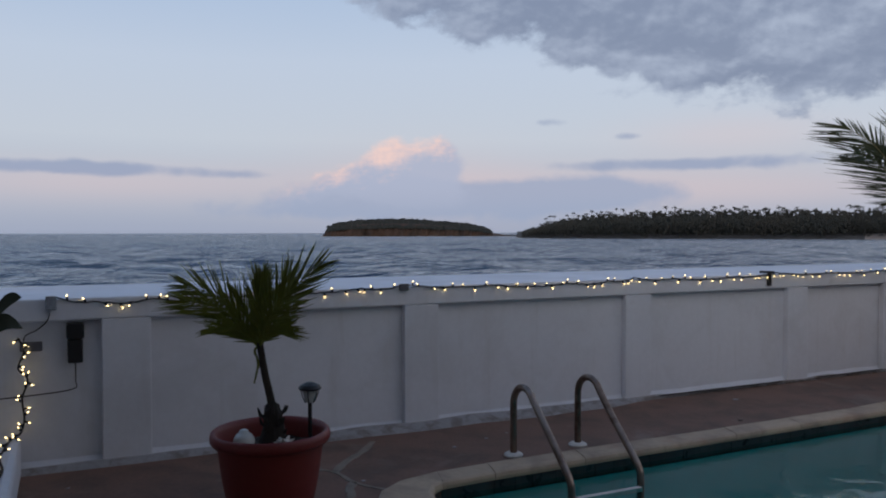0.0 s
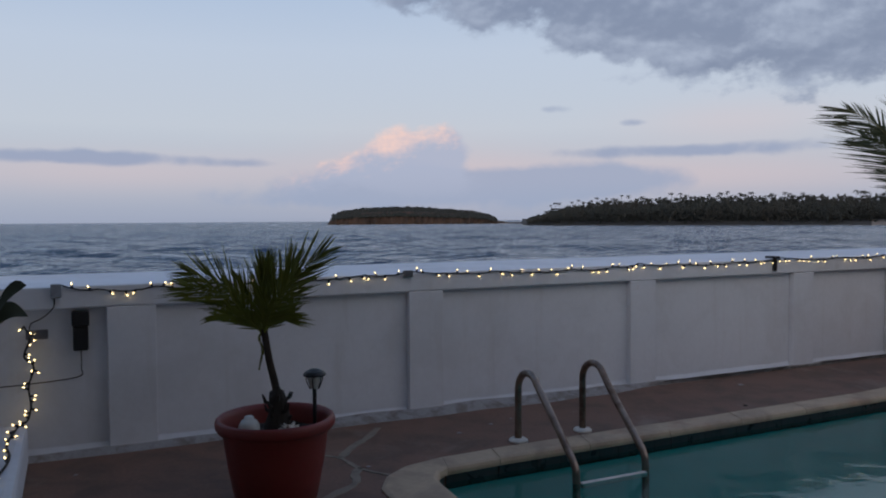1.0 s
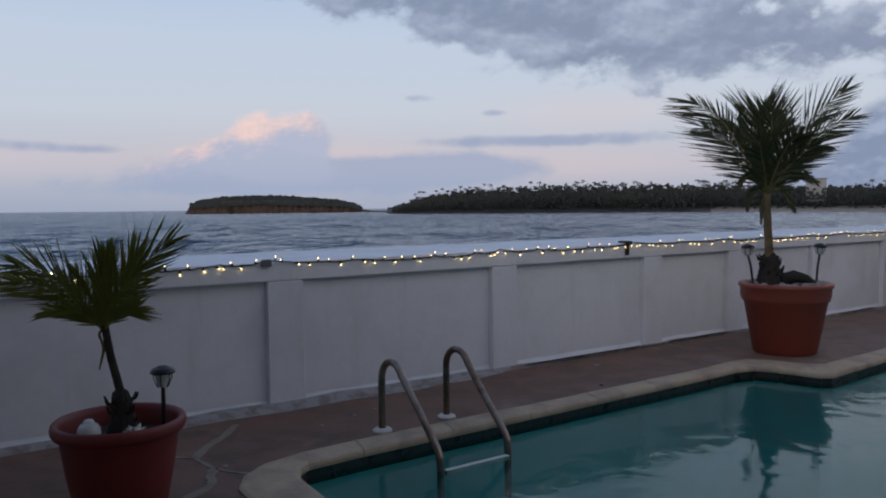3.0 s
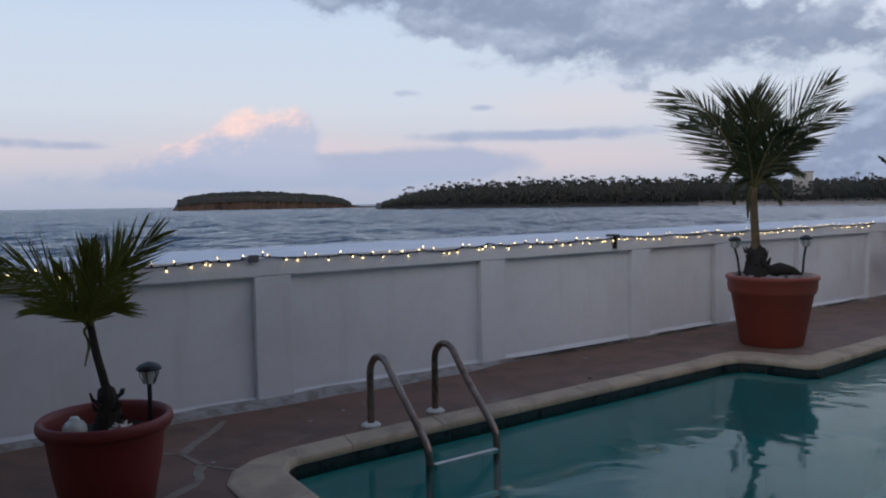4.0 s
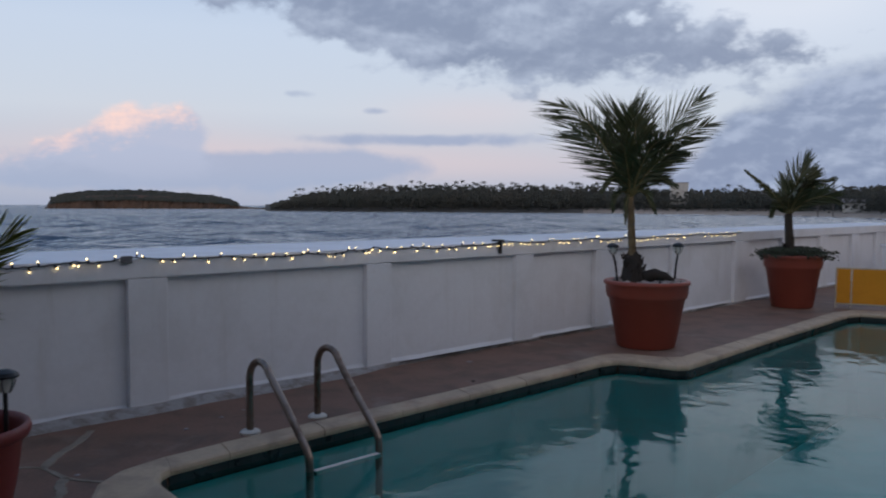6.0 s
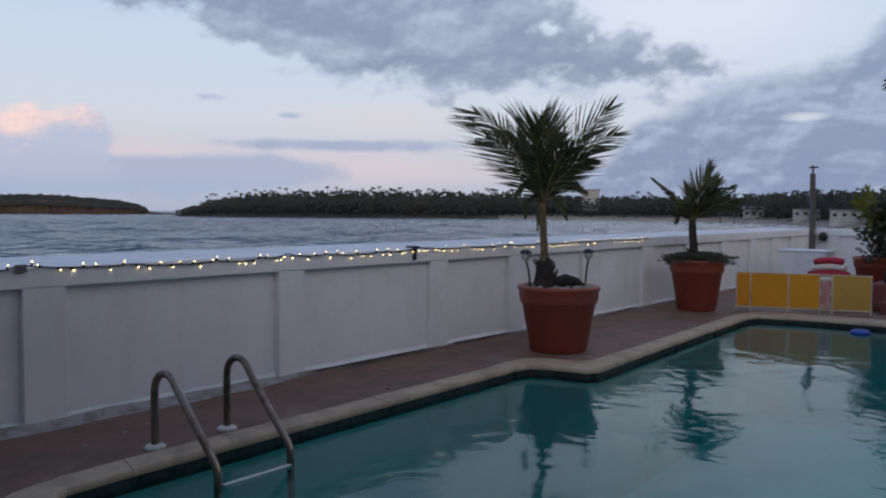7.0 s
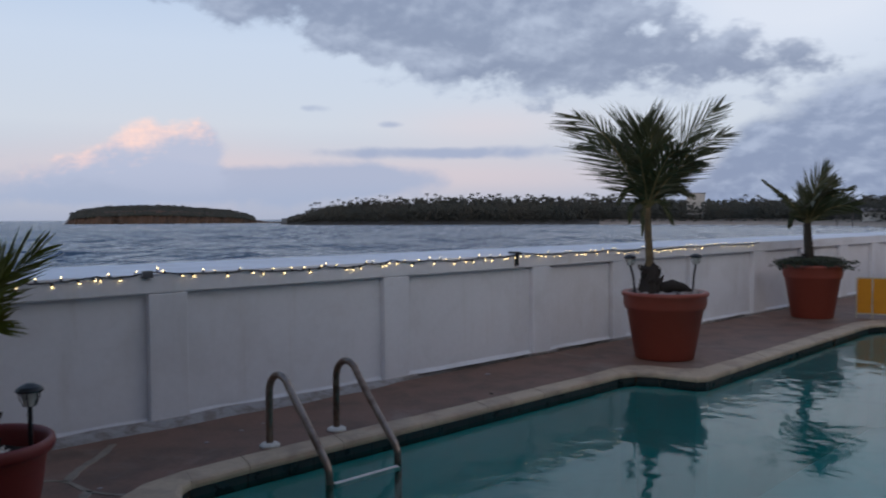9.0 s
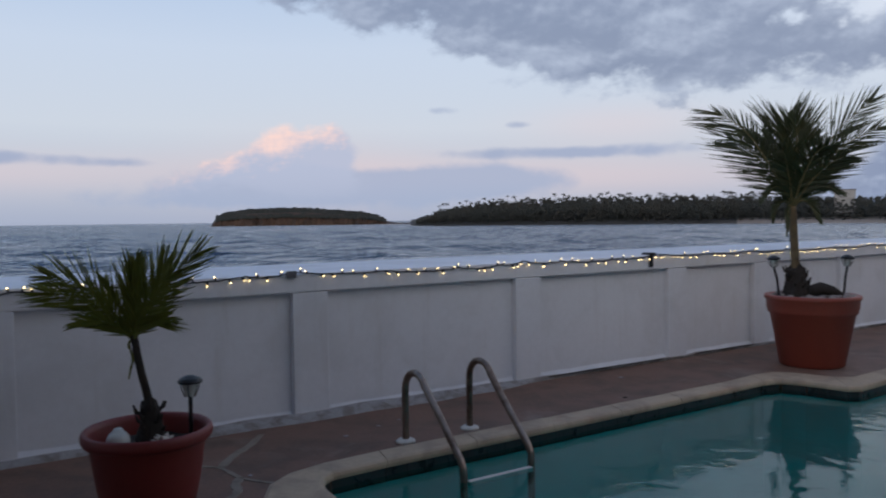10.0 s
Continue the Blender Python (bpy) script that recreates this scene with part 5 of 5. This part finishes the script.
def timer():
    e = group_empty("power_timer", (-2.55, 0.998, 0.78))
    part("body", boxed(-0.043, -0.06, -0.13, 0.043, 0.0, 0.02, bevel=0.012), M_BLACK, e)
    part("cover", boxed(-0.05, -0.075, 0.021, 0.05, 0.0, 0.115, bevel=0.012), M_BLACK, e)
    part("cable", tube(bmesh.new(), smooth_path([(0.0, -0.03, -0.13), (0.0, -0.012, -0.24), (-0.015, -0.01, -0.295), (-0.25, -0.01, -0.315), (-0.5, -0.012, -0.32), (-0.9, -0.01, -0.31)], 5), 0.0035, 6), M_CABLE, e)
    return tagged(e, "black outdoor power timer hung on the wall with its cable", "power timer")


timer()
lead = mesh_object("cable", tube(bmesh.new(), smooth_path([(-2.69, 0.94, 0.98), (-2.70, 0.945, 0.92), (-2.76, 0.985, 0.86), (-2.82, 0.985, 0.83), (-2.83, 0.98, 0.79)], 5), 0.0035, 6), M_CABLE)
tagged(lead, "thin black lead running down the wall", "cable")
small_box("cable_clip", -0.405, 1.022, -0.335, 1.072, 0.035, M_GREY, "small grey plastic clip on the wall top", "clip")


def bracket():
    e = group_empty("wall_bracket", (3.35, FACE, 1.04))
    part("arm", boxed(-0.05, -0.05, 0.018, 0.03, 0.06, 0.04, bevel=0.006), M_BLACK, e)
    part("plate", boxed(-0.022, -0.028, -0.10, 0.018, -0.003, 0.017, bevel=0.005), M_BLACK, e)
    return tagged(e, "dark metal bracket clamped over the wall edge", "bracket")


bracket()


def broad_leaf_plant():
    e = group_empty("leafy_plant", (-3.12, 0.6, 0.233))
    part("stem", tube(bmesh.new(), smooth_path([(0, 0, 0), (0.02, 0, 0.35), (0.12, -0.02, 0.62)], 5), [0.016] * 10 + [0.009], 7), M_FIBRE, e)
    for tip, z in (((0.30, -0.05), 0.86), ((0.30, 0.03), 0.68), ((0.1, -0.3), 0.7), ((-0.2, 0.1), 0.72), ((0.05, 0.25), 0.66), ((-0.1, -0.25), 0.58)):
        bm = bmesh.new()
        b, t = Vector((0.1, -0.02, 0.6)), Vector((*tip, z))
        d = t - b
        s = (Vector((-d.y, d.x, 0)).normalized() * 0.5 + Vector((0, 0, 0.9))).normalized()
        rows = []
        for i in range(8):
            k = i / 7
            w = 0.05 * math.sin(math.pi * min(1, 0.06 + k * 0.94)) ** 0.7 + 0.002
            c = b + d * k + Vector((0, 0, 0.07 * math.sin(math.pi * k)))
            rows.append([bm.verts.new(c + s * w * j + Vector((0, 0, 0.25 * w * abs(j)))) for j in (-1, 0, 1)])
        for p, q in zip(rows, rows[1:]):
            bm.faces.new((p[0], q[0], q[1], p[1]))
            bm.faces.new((p[1], q[1], q[2], p[2]))
        part("leaf", bm, M_BUSH, e, smooth=True)
    return tagged(e, "leafy green plant with broad dark leaves on the bench wall", "plant")


broad_leaf_plant()

# ---- mortar joints in the deck ----
for pts, w in (([(-1.38, 0.33), (-1.24, 0.27), (-1.15, 0.17), (-1.11, -0.06), (-1.05, -0.18), (-0.985, -0.265)], 0.028), ([(-1.15, 0.17), (-1.01, 0.36), (-0.84, 0.53), (-0.7, 0.72)], 0.045), ([(-1.11, -0.06), (-1.175, -0.17), (-1.19, -0.25), (-1.25, -0.34), (-1.46, -0.5), (-1.7, -0.95)], 0.045)):
    path = smooth_path([(x, y, 0) for x, y in pts], 9)
    ws = [w * (1 + 0.5 * noise.noise(Vector((i * 0.35, w * 50, 0)))) for i in range(len(path))]
    ob = mesh_object("mortar_joint", ribbon(bmesh.new(), path, ws, -0.002, 0.004), M_JOINT, DECK)

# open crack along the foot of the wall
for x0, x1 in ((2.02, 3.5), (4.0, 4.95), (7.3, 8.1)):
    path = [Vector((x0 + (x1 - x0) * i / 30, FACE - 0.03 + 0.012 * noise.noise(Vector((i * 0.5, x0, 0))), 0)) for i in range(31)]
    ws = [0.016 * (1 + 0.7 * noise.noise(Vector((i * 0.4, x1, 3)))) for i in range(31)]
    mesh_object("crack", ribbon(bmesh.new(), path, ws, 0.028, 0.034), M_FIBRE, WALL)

# fallen leaf and chips on the deck
for x, y, r in ((2.05, 0.05, 0.02), (0.05, 0.45, 0.016), (-0.25, 0.35, 0.018), (0.25, 0.52, 0.012), (2.6, 0.62, 0.03), (-1.05, -0.06, 0.015), (-2.6, 0.55, 0.014), (1.2, 0.5, 0.012)):
    ob = mesh_object("paint_chip", rough_ball(bmesh.new(), (0, 0, 0), r, x, 0.22, 1), M_FILLET if x != 2.05 else M_FIBRE)
    ob.location = (x, y, 0.002)
    tagged(ob, "small pale flake of paint on the deck" if x != 2.05 else "dry brown leaf on the deck", "debris")

# ---- pool coping and waterline tiles ----
def coping():
    e = group_empty("pool_coping")
    e["kind"] = "structure"
    e["label"] = "worn tan stone coping slabs round the pool"
    e["category"] = "coping"
    n = 0
    for (o0, o1), (i0, i1) in zip(zip(DECK_SIDE, DECK_SIDE[1:]), zip(POOL_SIDE, POOL_SIDE[1:])):
        o0, o1, i0, i1 = (Vector((*p, 0)) for p in (o0, o1, i0, i1))
        L = ((o1 - o0).length + (i1 - i0).length) / 2
        k = max(1, round(L / 0.62))
        for j in range(k):
            g = 0.0022 / max(L / k, 0.02) if L / k > 0.3 else 0.0
            a, b = (j + g) / k, (j + 1 - g) / k
            q = [o0.lerp(o1, a), o0.lerp(o1, b), i0.lerp(i1, b), i0.lerp(i1, a)]
            dz = 0.0015 * math.sin(n * 2.1) if L / k > 0.3 else 0.0
            bm = bmesh.new()
            rows = []
            for left, right in ((q[0], q[3]), (q[1], q[2])):
                across = (right - left)
                u = across.normalized()
                rows.append([bm.verts.new(c) for c in (left - u * 0.012 + Vector((0, 0, -0.03)), left - u * 0.012 + Vector((0, 0, 0.008 + dz)), left + u * 0.01 + Vector((0, 0, 0.014 + dz)), right - u * 0.03 + Vector((0, 0, 0.014 + dz)), right - u * 0.008 + Vector((0, 0, 0.006 + dz)),
                                                       right + Vector((0, 0, -0.012)), right - u * 0.003 + Vector((0, 0, -0.031)), right - u * 0.012 + Vector((0, 0, -0.036)), right - u * 0.05 + Vector((0, 0, -0.036)))])
            m = len(rows[0])
            for c in range(m):
                bm.faces.new((rows[0][c], rows[1][c], rows[1][(c + 1) % m], rows[0][(c + 1) % m]))
            bm.faces.new(rows[0])
            bm.faces.new(list(reversed(rows[1])))
            bmesh.ops.recalc_face_normals(bm, faces=bm.faces)
            part("slab", bm, M_COPING, e)
            n += 1
    # dark tiles under the slabs down to the water
    t = group_empty("waterline_tiles")
    tagged(t, "band of dark glazed tiles at the pool waterline", "tiles", kind="structure")
    for i0, i1 in zip(POOL_SIDE, POOL_SIDE[1:]):
        i0, i1 = Vector((*i0, 0)), Vector((*i1, 0))
        L = (i1 - i0).length
        if i0.y < -2.8 or i1.y < -2.8:
            k = 1
        else:
            k = max(1, round(L / 0.15))
        d = (i1 - i0).normalized()
        out = Vector((-d.y, d.x, 0)) * 0.022
        for j in range(k):
            g = 0.008 if L / k > 0.1 else 0
            a, b = i0.lerp(i1, (j + g) / k) + out, i0.lerp(i1, (j + 1 - g) / k) + out
            bm = bmesh.new()
            v = [bm.verts.new(p + Vector((0, 0, z)) + o) for o in (Vector(), out * 0.8) for z in (WATER - 0.05, -0.038) for p in (a, b)]
            for f in ((0, 1, 3, 2), (4, 6, 7, 5), (0, 2, 6, 4), (1, 5, 7, 3), (2, 3, 7, 6), (0, 4, 5, 1)):
                bm.faces.new([v[x] for x in f])
            bmesh.ops.recalc_face_normals(bm, faces=bm.faces)
            part("tile", bm, M_TILE, t)


coping()
